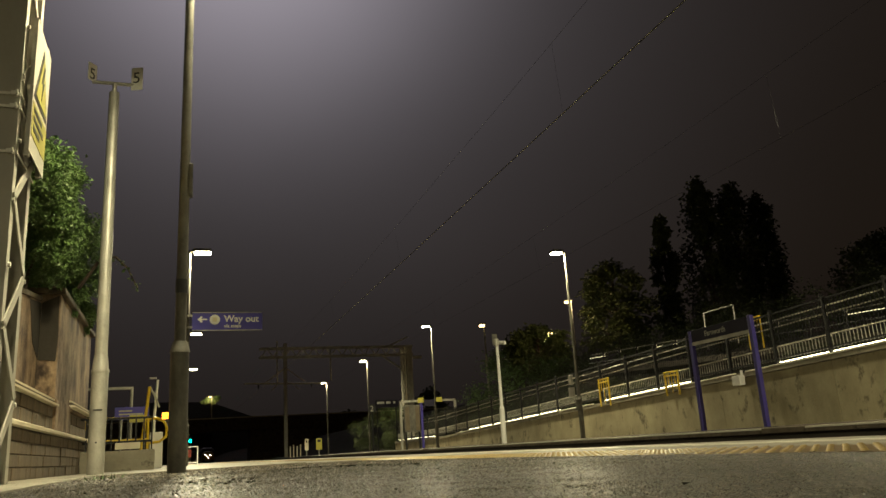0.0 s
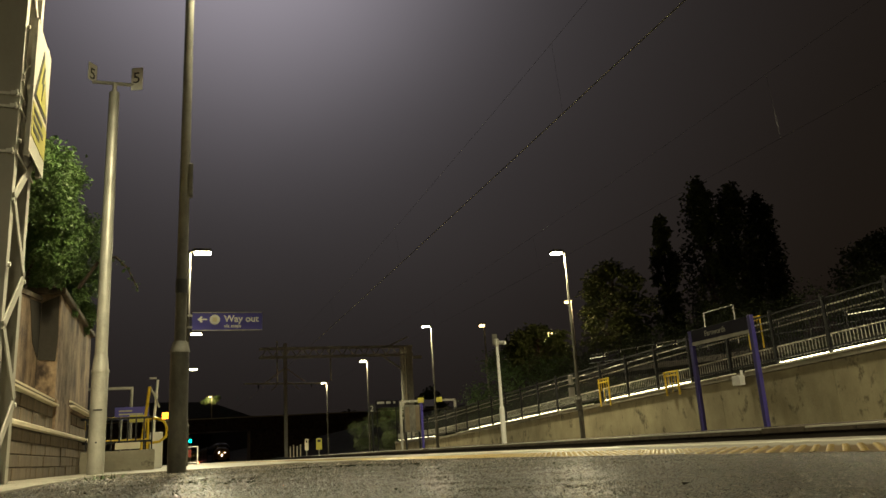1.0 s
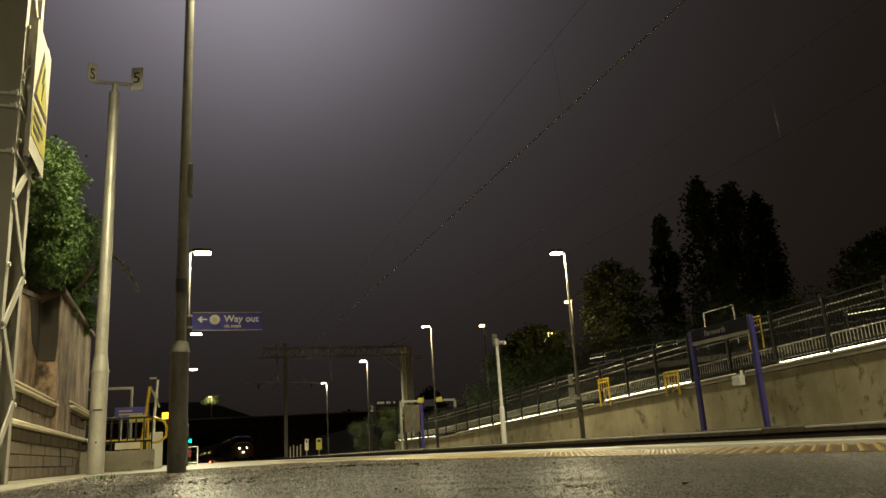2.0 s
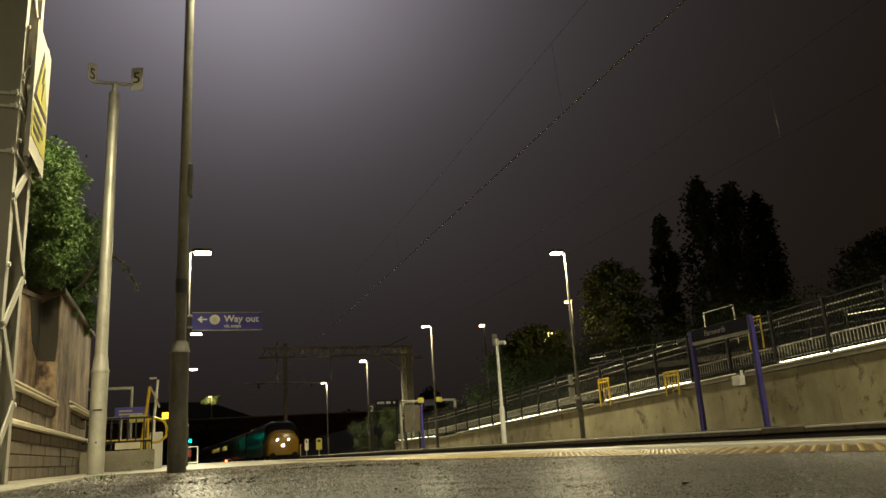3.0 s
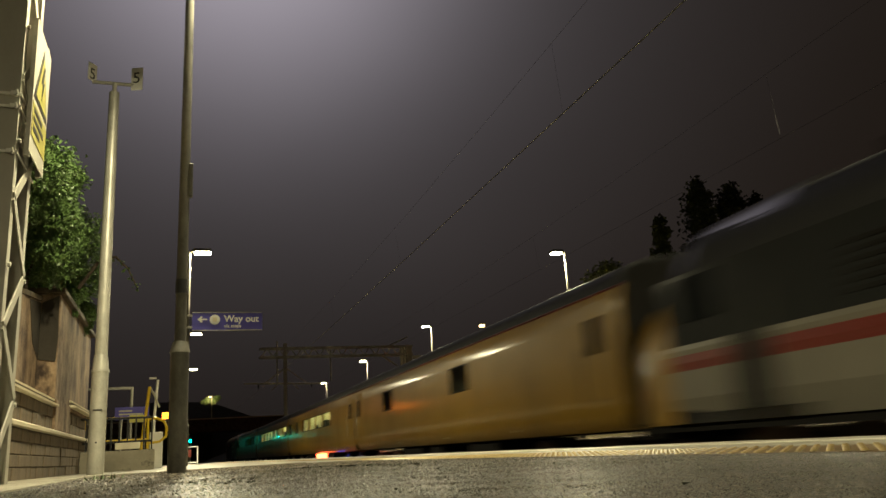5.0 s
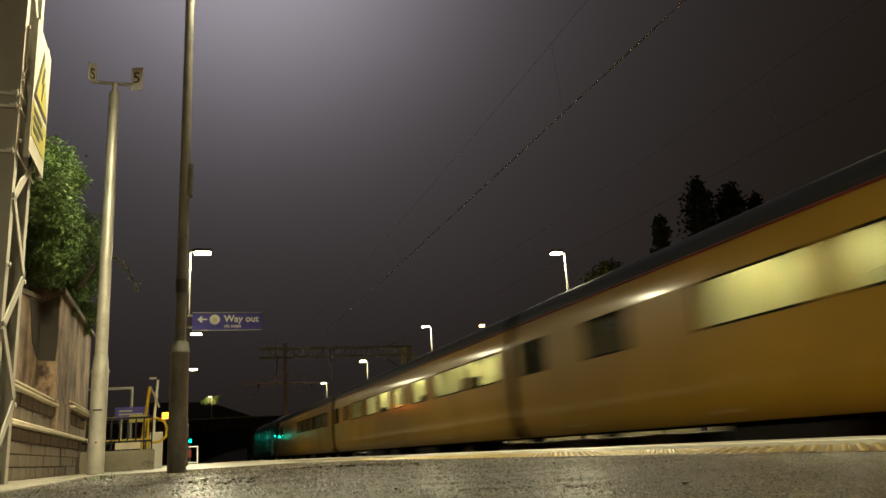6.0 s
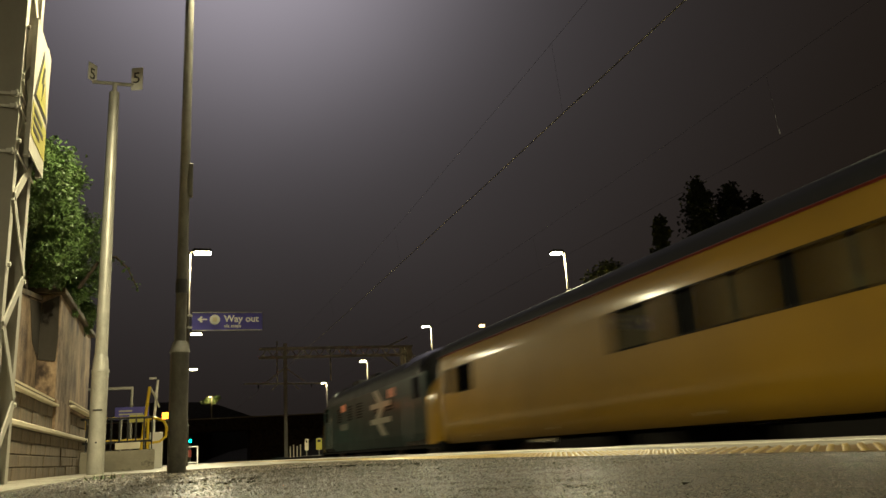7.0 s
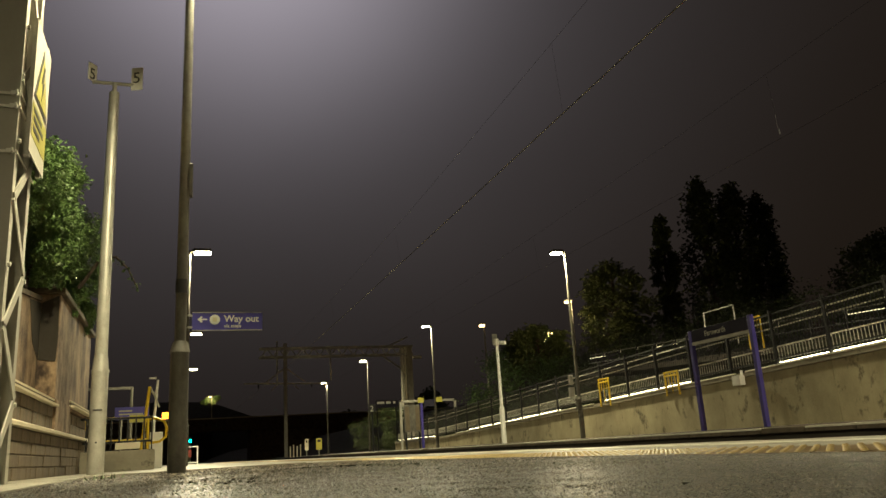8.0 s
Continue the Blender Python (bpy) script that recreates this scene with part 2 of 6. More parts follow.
SALMON = mat("salmon_panel", (0.75, 0.25, 0.13), (0.6, 0.19, 0.10), rough=0.4, scale=2, fine=30, bump=0.02)
CABBLACK = mat("cab_black", (0.014, 0.014, 0.015), (0.009, 0.009, 0.009), rough=0.2, scale=2, fine=30, bump=0.01, coat=0.5)
DARKGLASS = mat("dark_glass", (0.012, 0.014, 0.015), (0.008, 0.009, 0.01), rough=0.06, scale=2, fine=20, bump=0.005, rvar=0.03)
INTERIOR = mat("coach_interior", (0.62, 0.58, 0.42), (0.42, 0.38, 0.26), rough=0.7, scale=1.2, fine=20, bump=0.05)
GLASS = glass_mat("coach_glass")
DIFFUSER = glow("lamp_diffuser", (1.0, 0.90, 0.50), 60)
LEDSTRIP = glow("led_strip", (1.0, 0.90, 0.55), 7)
ORANGELED = glow("orange_display", (1.0, 0.20, 0.01), 9)
GREENLAMP = glow("green_signal", (0.0, 1.0, 0.62), 55)
HEADLAMP = glow("headlamp", (1.0, 0.82, 0.62), 30)
TAILLAMP = glow("tail_lamp", (1.0, 0.02, 0.015), 100)
COACHLIGHT = glow("coach_light", (1.0, 0.86, 0.36), 17)
DIMSTRIP = glow("dim_strip", (1.0, 0.88, 0.50), 1.3)
SODIUM = glow("street_light", (1.0, 0.68, 0.28), 5)
ORANGEGEAR = glow("glowing_equipment", (1.0, 0.13, 0.04), 11)
BLUELAMP = glow("blue_lamp", (0.05, 0.08, 1.0), 6)


# ---- building helpers ----
def B():
    return bmesh.new()


def finish(name, bm, material, smooth=False):
    bmesh.ops.recalc_face_normals(bm, faces=bm.faces)
    me = bpy.data.meshes.new(name)
    bm.to_mesh(me)
    bm.free()
    me.materials.append(material)
    if smooth:
        for p in me.polygons:
            p.use_smooth = True
        me.set_sharp_from_angle(angle=radians(38))
    return me


def part(name, bm, material, parent, label="", smooth=False):
    ob = new(name, finish(name, bm, material, smooth))
    ob.parent = parent
    if label:
        ob["label"] = label
    return ob


def single(name, bm, material, label, category, group="", kind="", smooth=False):
    return tagged(new(name, finish(name, bm, material, smooth)), label, category, group, kind)


def thing(name, m, label, category, group="", kind=""):
    ob = new(name)
    ob.empty_display_size = 0.1
    ob.matrix_basis = m
    return tagged(ob, label, category, group, kind)


def box(bm, x0, x1, y0, y1, z0, z1, bevel=0.0, m=None):
    vs = [bm.verts.new((x, y, z)) for x in (x0, x1) for y in (y0, y1) for z in (z0, z1)]
    fs = [bm.faces.new([vs[i] for i in f]) for f in ((0, 1, 3, 2), (4, 6, 7, 5), (0, 4, 5, 1), (2, 3, 7, 6), (0, 2, 6, 4), (1, 5, 7, 3))]
    if bevel:
        es = list({e for f in fs for e in f.edges})
        r = bmesh.ops.bevel(bm, geom=es, offset=bevel, segments=2, affect="EDGES", profile=0.5)
        vs = list({v for f in r["faces"] for v in f.verts} | {v for v in vs if v.is_valid})
    if m:
        bmesh.ops.transform(bm, matrix=m, verts=[v for v in vs if v.is_valid])
    return bm


def tube(bm, pts, r, n=10, r1=None, cap=True):
    """A round bar along the points, tapering from r to r1."""
    pts = [Vector(p) for p in pts]
    rings = []
    for i, p in enumerate(pts):
        d = (pts[min(i + 1, len(pts) - 1)] - pts[max(i - 1, 0)]).normalized()
        a = d.orthogonal().normalized() if i == 0 else (rings_a - d * rings_a.dot(d)).normalized()
        rings_a = a
        b = d.cross(a)
        rad = r if r1 is None else r + (r1 - r) * i / (len(pts) - 1)
        rings.append([bm.verts.new(p + (a * math.cos(2 * math.pi * k / n) + b * math.sin(2 * math.pi * k / n)) * rad) for k in range(n)])
    for q, s in zip(rings, rings[1:]):
        for k in range(n):
            bm.faces.new((q[k], q[(k + 1) % n], s[(k + 1) % n], s[k]))
    if cap:
        bm.faces.new(rings[0][::-1])
        bm.faces.new(rings[-1])
    return bm


def plate(bm, corners, normal, thick):
    """A flat plate through the corners, thickened along normal."""
    nrm = Vector(normal).normalized() * thick
    a = [bm.verts.new(Vector(c)) for c in corners]
    b = [bm.verts.new(Vector(c) + nrm) for c in corners]
    k = len(a)
    bm.faces.new(a[::-1])
    bm.faces.new(b)
    for i in range(k):
        bm.faces.new((a[i], a[(i + 1) % k], b[(i + 1) % k], b[i]))
    return bm


def loft(bm, rings, closed=True, cap=True):
    vs = [[bm.verts.new(p) for p in r] for r in rings]
    k = len(vs[0])
    for q, s in zip(vs, vs[1:]):
        for i in range(k if closed else k - 1):
            bm.faces.new((q[i], q[(i + 1) % k], s[(i + 1) % k], s[i]))
    if cap:
        bm.faces.new(vs[0][::-1])
        bm.faces.new(vs[-1])
    return bm


def leaves(bm, centre, radii, count, size, seed, shell=0.45):
    """Many small folded leaves in an uneven clump."""
    rnd = random.Random(seed)
    for _ in range(count):
        while True:
            v = Vector((rnd.uniform(-1, 1), rnd.uniform(-1, 1), rnd.uniform(-1, 1)))
            if 0.02 < v.length <= 1:
                break
        v = v.normalized() * (shell + (1 - shell) * rnd.random()) * (0.78 + 0.3 * noise.noise(v.normalized() * 2.3 + Vector((seed % 97, 0, 0))))
        p = Vector(centre) + Vector((v.x * radii[0], v.y * radii[1], v.z * radii[2]))
        a = Vector((rnd.uniform(-1, 1), rnd.uniform(-1, 1), rnd.uniform(-1, 0.4))).normalized()
        b = a.cross(Vector((rnd.uniform(-1, 1), rnd.uniform(-1, 1), rnd.uniform(-1, 1)))).normalized()
        c = a.cross(b) * 0.25
        s = size * rnd.uniform(0.6, 1.3)
        q = [bm.verts.new(p), bm.verts.new(p + a * s * 0.5 + b * s * 0.3 + c * s), bm.verts.new(p + a * s), bm.verts.new(p + a * s * 0.5 - b * s * 0.3 + c * s)]
        bm.faces.new((q[0], q[1], q[2]))
        bm.faces.new((q[0], q[2], q[3]))
    return bm


def text_mesh(bm_name, words, size, m, material, parent, label=""):
    cu = bpy.data.curves.new(bm_name, "FONT")
    cu.body, cu.size, cu.extrude, cu.offset = words, size, 0.002, (size * 0.022 if len(words) > 1 else 0.0)
    tmp = bpy.data.objects.new(bm_name, cu)
    scene.collection.objects.link(tmp)
    bpy.context.view_layer.update()
    me = bpy.data.meshes.new_from_object(tmp.evaluated_get(bpy.context.evaluated_depsgraph_get()))
    bpy.data.objects.remove(tmp)
    me.transform(m)
    me.materials.clear()
    me.materials.append(material)
    ob = new(bm_name, me)
    ob.parent = parent
    if label:
        ob["label"] = label
    return ob


def words_mesh(words, size, x, z, y, material, parent, label):
    """A line of lettering, a mesh for each word, facing -y."""
    for w in words.split():
        ob = text_mesh("word", w, size, pose(x, y, z, 90, 0, 0), material, parent, label)
        x = max(v.co.x for v in ob.data.vertices) + size * 0.26


def area(name, p, target, power, sx, sy, colour=LAMP_W):
    la = bpy.data.lights.new(name, "AREA")
    la.shape, la.size, la.size_y, la.energy, la.color = "RECTANGLE", sx, sy, power, colour
    ob = new(name, la)
    ob.matrix_basis = look(p, target)
    return ob


# ---- ground, tracks and platforms ----
def build_ground():
    bm = B()
    xs = [-3000, -600, -120, -40, -14, 3.2, 4.4, 5.8, 7.2, 9.1, 14.5, 22, 40, 120, 600, 3000]
    zs = [-1, -1, -1, 0.5, -0.1, -1.12, -1.06, -1.06, -1.06, -1.12, -0.2, 3.0, 6.0, 6, 4, 0]
    ys = [-3000, -400, -60, -20] + list(range(0, 200, 12)) + [260, 400, 900, 3000]
    grid = [[bm.verts.new((x + (bend(min(y, 260)) if -60 < x < 100 else 0), y, z)) for x, z in zip(xs, zs)] for y in ys]
    for r, s in zip(grid, grid[1:]):
        for i in range(len(xs) - 1):
            bm.faces.new((r[i], r[i + 1], s[i + 1], s[i]))
    single("ground", bm, EARTH, "dark rough earth of the cutting and banks", "ground", kind="structure")
    # ballast bed with loose stones
    bm = B()
    ys = list(range(-40, 221, 4))
    for y, y2 in zip(ys, ys[1:]):
        for x0, x1 in ((EDGE_NEAR + 0.05, EDGE_FAR - 0.05),):
            q = [(x0 + bend(y), y), (x1 + bend(y), y), (x1 + bend(y2), y2), (x0 + bend(y2), y2)]
            bm.faces.new([bm.verts.new((x, yy, RAIL_Z - 0.17)) for x, yy in q])
    rnd = random.Random(5)
    for _ in range(6000):
        x, y = rnd.uniform(EDGE_NEAR + 0.1, EDGE_FAR - 0.1), rnd.uniform(-4, 45)
        s = rnd.uniform(0.02, 0.045)
        c = Vector((x, y, RAIL_Z - 0.165))
        vs = [bm.verts.new(c + Vector((rnd.uniform(-1, 1), rnd.uniform(-1, 1), rnd.uniform(-0.4, 1))) * s) for _ in range(4)]
        for f in ((0, 1, 2), (0, 1, 3), (0, 2, 3), (1, 2, 3)):
            bm.faces.new([vs[i] for i in f])
    single("ballast", bm, BALLAST, "grey crushed stone ballast under the rails", "ballast", kind="stuff")


def build_tracks():
    for name, cx in (("near", TRACK_NEAR), ("far", TRACK_FAR)):
        t = thing("railway_track", pose(cx, 0, RAIL_Z), "%s railway track of worn steel rails on concrete sleepers" % name, "track", "tracks", "structure")
        ys = list(range(-40, 221, 5))
        for side in (-0.7535, 0.7535):
            bm = B()
            prof = [(-0.07, -0.155), (0.07, -0.155), (0.07, -0.145), (0.012, -0.12), (0.012, -0.045), (0.036, -0.035), (0.036, -0.004), (0.03, 0), (-0.03, 0), (-0.036, -0.004), (-0.036, -0.035), (-0.012, -0.045), (-0.012, -0.12), (-0.07, -0.145)]
            loft(bm, [[(side + bend(y) + px, y, pz) for px, pz in prof] for y in ys])
            part("rail", bm, RAILSTEEL, t, "steel rail with a polished head")
        bm = B()
        box(bm, -1.25, 1.25, -0.13, 0.13, -0.27, -0.155)
        me = finish("sleeper", bm, SLEEPER)
        for i in range(110):
            y = -8 + i * 0.65
            s = new("sleeper", me)
            s.parent = t
            s.matrix_basis = pose(bend(y), y, 0)


def near_z(x):
    """Height of the near platform across its width."""
    pts = ((-60, 0.0), (0.9, 0.0), (1.88, -0.019), (2.28, -0.0127), (2.98, 0.0))
    for (a, za), (b, zb) in zip(pts, pts[1:]):
        if a <= x <= b:
            return za + (zb - za) * (x - a) / (b - a)
    return 0.0


def build_near_platform():
    t = thing("platform_near", pose(0, 0, 0), "near station platform of wet asphalt with a paved edge", "platform", kind="structure")
    # asphalt with a fine, uneven surface
    bm = B()
    xs = [-9, -4, -2.2] + [-1.2 + 0.1 * i for i in range(32)]
    xs = [x for x in xs if x < 1.88] + [1.88]
    ys = [-9, -5, -2, -1] + [0.1 * i for i in range(0, 86)]
    rows = []
    for y in ys:
        rows.append([bm.verts.new((x, y, near_z(x) - 0.001 + (0.004 * noise.noise(Vector((x * 1.3, y * 1.3, 0))) + 0.0015 * noise.noise(Vector((x * 6, y * 6, 3))) if y > 0.3 else 0))) for x in xs])
    for r, s in zip(rows, rows[1:]):
        for i in range(len(xs) - 1):
            bm.faces.new((r[i], r[i + 1], s[i + 1], s[i]))
    part("asphalt", bm, ASPHALT, t, "wet dark asphalt with pale chippings", smooth=True)
    # the concrete body under it, and its face to the track
    bm = B()
    ys = list(range(-10, 111, 5))
    loft(bm, [[(-9, y, -1.3), (-9, y, -0.03), (1.88 + bend(y), y, -0.045), (2.9 + bend(y), y, -0.07), (2.9 + bend(y), y, -1.3)] for y in ys])
    part("core", bm, CONCRETE, t, "grimy concrete platform face")
    # paved strip farther along, in slabs with open joints
    slab = {}
    rnd = random.Random(3)
    for j in range(22):
        for i in range(6):
            x0 = -1.72 + 0.6 * i
            y0 = 8.52 + 0.9 * j
            bm = B()
            box(bm, 0.004, 0.596, 0.004, 0.896, -0.028, 0.003 + rnd.uniform(-0.0015, 0.0015), 0)
            if (0, i % 3) not in slab:
                slab[(0, i % 3)] = finish("paving_slab", bm, PAVING)
            else:
                bm.free()
            ob = new("paving_slab", slab[(0, i % 3)])
            ob.parent = t
            ob.matrix_basis = pose(x0, y0, near_z(x0 + 0.3) + 0.001)
    bm = B()
    for y, y2 in zip(range(28, 110, 4), range(32, 114, 4)):
        plate(bm, [(-9, y, 0), (1.88 + bend(y), y, -0.012), (1.88 + bend(y2), y2, -0.012), (-9, y2, 0)], (0, 0, -1), 0.02)
    plate(bm, [(-9, 8.52, -0.002), (-1.73, 8.52, -0.002), (-1.73, 28, -0.002), (-9, 28, -0.002)], (0, 0, -1), 0.02)
    part("far_paving", bm, PAVING, t, "pale concrete paving of the platform's far end")
    # kerb line of pale stone on the left of the asphalt
    bm = B()
    for i in range(9):
        y = 2.8 + i * 0.62
        x = -0.62 - 0.02 * i
        box(bm, x - 0.9, x, y + 0.004, y + 0.616, -0.02, 0.006 + rnd.uniform(-0.002, 0.002))
    part("kerb_slab", bm, PAVING, t, "pale worn concrete strip beside the wall")


def build_tactile():
    t = thing("tactile_paving", pose(0, 0, 0), "worn yellow tactile paving along the platform edge", "tactile paving", kind="structure")
    # one tile: 0.4 square with offset rows of domes
    bm = B()
    box(bm, 0.002, 0.398, 0.002, 0.398, -0.03, 0.0)
    for i in range(6):
        for j in range(6):
            cx, cy = 0.033 + i * 0.0667, 0.033 + j * 0.0667
            base = [bm.verts.new((cx + 0.0135 * math.cos(a), cy + 0.0135 * math.sin(a), 0)) for a in [k * math.pi / 4 for k in range(8)]]
            top = [bm.verts.new((cx + 0.0085 * math.cos(a), cy + 0.0085 * math.sin(a), 0.006)) for a in [k * math.pi / 4 for k in range(8)]]
            for k in range(8):
                bm.faces.new((base[k], base[(k + 1) % 8], top[(k + 1) % 8], top[k]))
            bm.faces.new(top)
    for f in bm.faces:
        f.material_index = 1 if f.calc_center_median().z > 0.001 else 0
    tile = finish("tile", bm, TACTILE)
    tile.materials.append(DOME)
    tilt = math.degrees(math.atan2(0.0063, 0.4))
    rnd = random.Random(8)
    for j in range(142):
        y = -9 + 0.4 * j
        ob = new("tile", tile)
        ob.parent = t
        ob.matrix_basis = pose(1.88 + bend(y), y, -0.0175 + rnd.uniform(-0.002, 0.001), 0, -tilt, 0)
    t2 = thing("platform_coping", pose(0, 0, 0), "pale concrete coping slabs with a white edge line", "coping", kind="structure")
    bm = B()
    box(bm, 0.0, 0.70, 0.003, 0.747, -0.075, 0.0, 0.004)
    cop = finish("coping_slab", bm, PAVING)
    bm = B()
    box(bm, 0.30, 0.42, 0.003, 0.747, 0.001, 0.004)
    line = finish("edge_line", bm, WHITEPAINT)
    tilt = math.degrees(math.atan2(0.0127, 0.7))
    for j in range(130):
        y = -4 + 0.75 * j
        ob = new("coping_slab", cop)
        ob.parent = t2
        ob.matrix_basis = pose(2.28 + bend(y), y, -0.0127 + rnd.uniform(-0.002, 0.002), 0, -tilt, 0)
        ln = new("edge_line", line)
        ln.parent = t2
        ln.matrix_basis = ob.matrix_basis.copy()


def build_far_platform():
    t = thing("platform_far", pose(0, 0, 0), "far station platform with a dark face and pale coping", "platform", kind="structure")
    bm = B()
    ys = list(range(-30, 91, 5))
    loft(bm, [[(EDGE_FAR + 0.09 + bend(y), y, -1.3), (EDGE_FAR + 0.09 + bend(y), y, -0.045), (WALL_X + 6, y, 0.12), (WALL_X + 6, y, -1.3)] for y in ys])
    part("core", bm, SOOTSHADE, t, "grimy concrete platform face")
    bm = B()
    box(bm, 0.0, 0.75, 0.004, 0.996, -0.085, 0.0, 0.006)
    cop = finish("coping_slab", bm, FARCOPING)
    rnd = random.Random(4)
    for j in range(-14, 80):
        ob = new("coping_slab", cop)
        ob.parent = t
        ob.matrix_basis = pose(EDGE_FAR + bend(j), j, 0.045 + rnd.uniform(-0.004, 0.003), 0, -2.2, 0)
    bm = B()
    for y, y2 in zip(ys, ys[1:]):
        plate(bm, [(EDGE_FAR + 0.75 + bend(y), y, 0.075), (WALL_X + 6, y, 0.125), (WALL_X + 6, y2, 0.125), (EDGE_FAR + 0.75 + bend(y2), y2, 0.075)], (0, 0, -1), 0.05)
    part("surface", bm, ASPHALT, t, "dark asphalt surface")
    bm = B()
    box(bm, 0, 0.10, 0.003, 0.997, -0.022, 0.003)
    nose_me = finish("white_nosing", bm, WHITEPAINT)
    for j in range(-14, 80):
        if rnd.random() < 0.97:
            ob = new("white_nosing", nose_me)
            ob.parent = t
            ob.matrix_basis = pose(EDGE_FAR - 0.003 + bend(j), j, 0.045, 0, -2.2, 0)


def build_ramp():
    t = thing("wall_ramp", pose(0, 0, 0), "stained cast concrete retaining wall of the access ramp", "wall", kind="structure")
    y = -14.0
    k = 0
    while y < 40.9:
        y2 = min(y + 3.1, 41.0)
        bm = B()
        vs = [(WALL_X, y + 0.006, 0.06), (WALL_X, y2 - 0.006, 0.06), (WALL_X, y2 - 0.006, ramp_top(y2) - 0.09), (WALL_X, y + 0.006, ramp_top(y) - 0.09)]
        plate(bm, vs, (1, 0, 0), 0.28)
        part("panel", bm, WALLCON, t)
        bm = B()
        vs = [(WALL_X - 0.045, y + 0.004, ramp_top(y) - 0.085), (WALL_X - 0.045, y2 - 0.004, ramp_top(y2) - 0.085), (WALL_X - 0.045, y2 - 0.004, ramp_top(y2)), (WALL_X - 0.045, y + 0.004, ramp_top(y))]
        plate(bm, vs, (1, 0, 0), 0.36)
        part("coping", bm, CONCRETE, t, "pale weathered coping")
        y = y2
        k += 1
    bm = B()
    box(bm, WALL_X + 0.03, WALL_X + 0.25, -14, 41.0, 0.06, 0.40)
    part("backing", bm, WALLCON, t)
    for ya, yb in ((5.0, 13.0), (13.3, 18.6), (19.3, 31.0)):
        bm = B()
        tube(bm, [(WALL_X - 0.045, ya, ramp_top(ya) + 0.013), (WALL_X - 0.045, yb, ramp_top(yb) + 0.013)], 0.015, 8)
        part("conduit", bm, PALERAIL, t, "shiny conduit along the coping")
    # ramp decks: lower flight behind the wall, upper flight behind that
    bm = B()
    plate(bm, [(WALL_X + 0.3, -14, ramp_top(-14) - 0.1), (WALL_X + 2.1, -14, ramp_top(-14) - 0.1), (WALL_X + 2.1, 34.0, ramp_top(34.0) - 0.1), (WALL_X + 0.3, 34.0, ramp_top(34.0) - 0.1)], (0, 0, -1), 0.2)
    single("ramp_deck", bm, CONCRETE, "sloping concrete deck of the lower access ramp", "ramp", kind="structure")
    bm = B()
    plate(bm, [(14.4, 4, 1.56), (16.4, 4, 1.56), (16.4, 26.2, 2.47), (14.4, 26.2, 2.47)], (0, 0, -1), 0.16)
    single("ramp_upper", bm, SOOTSHADE, "sloping concrete deck of the upper access ramp", "ramp", kind="structure")


def fence(name, x, y0, y1, base, span, bar, label, handrails, lit, foot=0.08):
    """Black steel railings on a slope: posts, bars, rails, handrails behind, strips of light at the foot."""
    n = int(round((y1 - y0) / span))
    bm = B()
    w, hp = (0.034, 1.12) if foot < 0.2 else (0.02, 0.66)
    box(bm, -w, w, -0.6 * w, 0.6 * w, 0.0, hp, 0.004)
    box(bm, -0.09, 0.09, -0.07, 0.07, 0.0, 0.02)
    post_me = finish("post", bm, BLACKSTEEL)
    # bars below 0.40 take a paler metal, painting the strip's light on them
    bm = B()
    box(bm, -0.006, 0.006, -0.0055, 0.0055, 0.40, 1.02)
    box(bm, -0.006, 0.006, -0.0045, 0.0045, 0.12, 0.40)
    for f in bm.faces:
        f.material_index = 1 if f.calc_center_median().z < 0.399 else 0
    bar_me = finish("bar", bm, BLACKSTEEL)
    bar_me.materials.append(GALV)
    for k in range(n):
        a, b = y0 + k * span, y0 + (k + 1) * span
        za, zb = base(a), base(b)
        f = thing("railing", pose(x, a, za), label, "railing", name)
        p = new("post", post_me)
        p.parent = f
        d = zb - za
        for h, name2 in ((1.02, "top_rail"), (0.14, "bottom_rail")) if foot < 0.2 else ((0.30, "rail"),):
            bm = B()
            plate(bm, [(-0.02, 0.03, h), (-0.02, span - 0.03, h + d), (-0.02, span - 0.03, h + d + 0.03), (-0.02, 0.03, h + 0.03)], (1, 0, 0), 0.04)
            part(name2, bm, BLACKSTEEL, f)
        m = int(span / bar)
        if bar < 0.15:
            for i in range(1, m):
                ob = new("bar", bar_me)
                ob.parent = f
                ob.matrix_basis = pose(0, span * i / m, d * i / m)
        for h in handrails:
            bm = B()
            tube(bm, [(0.09, 0.0, h), (0.09, span, h + d)], 0.014, 8)
            hr = part("handrail", bm, PALERAIL if foot < 0.2 else COLUMN, f, "pale metal handrail" if foot < 0.2 else "dull grey handrail")
            bm = B()
            tube(bm, [(0.0, 0.02, h - 0.06), (0.06, 0.02, h - 0.07), (0.09, 0.02, h - 0.01)], 0.009, 6)
            part("bracket", bm, PALERAIL, hr)
        if lit(a + span / 2):
            bm = B()
            plate(bm, [(0.055, 0.0, foot), (0.055, span, foot + d), (0.055, span, foot + 0.012 + d), (0.055, 0.02, foot + 0.012)], (1, 0, 0), 0.03)
            part("light_strip", bm, LEDSTRIP if foot < 0.2 else DIMSTRIP, f, "glowing strip light at the foot")


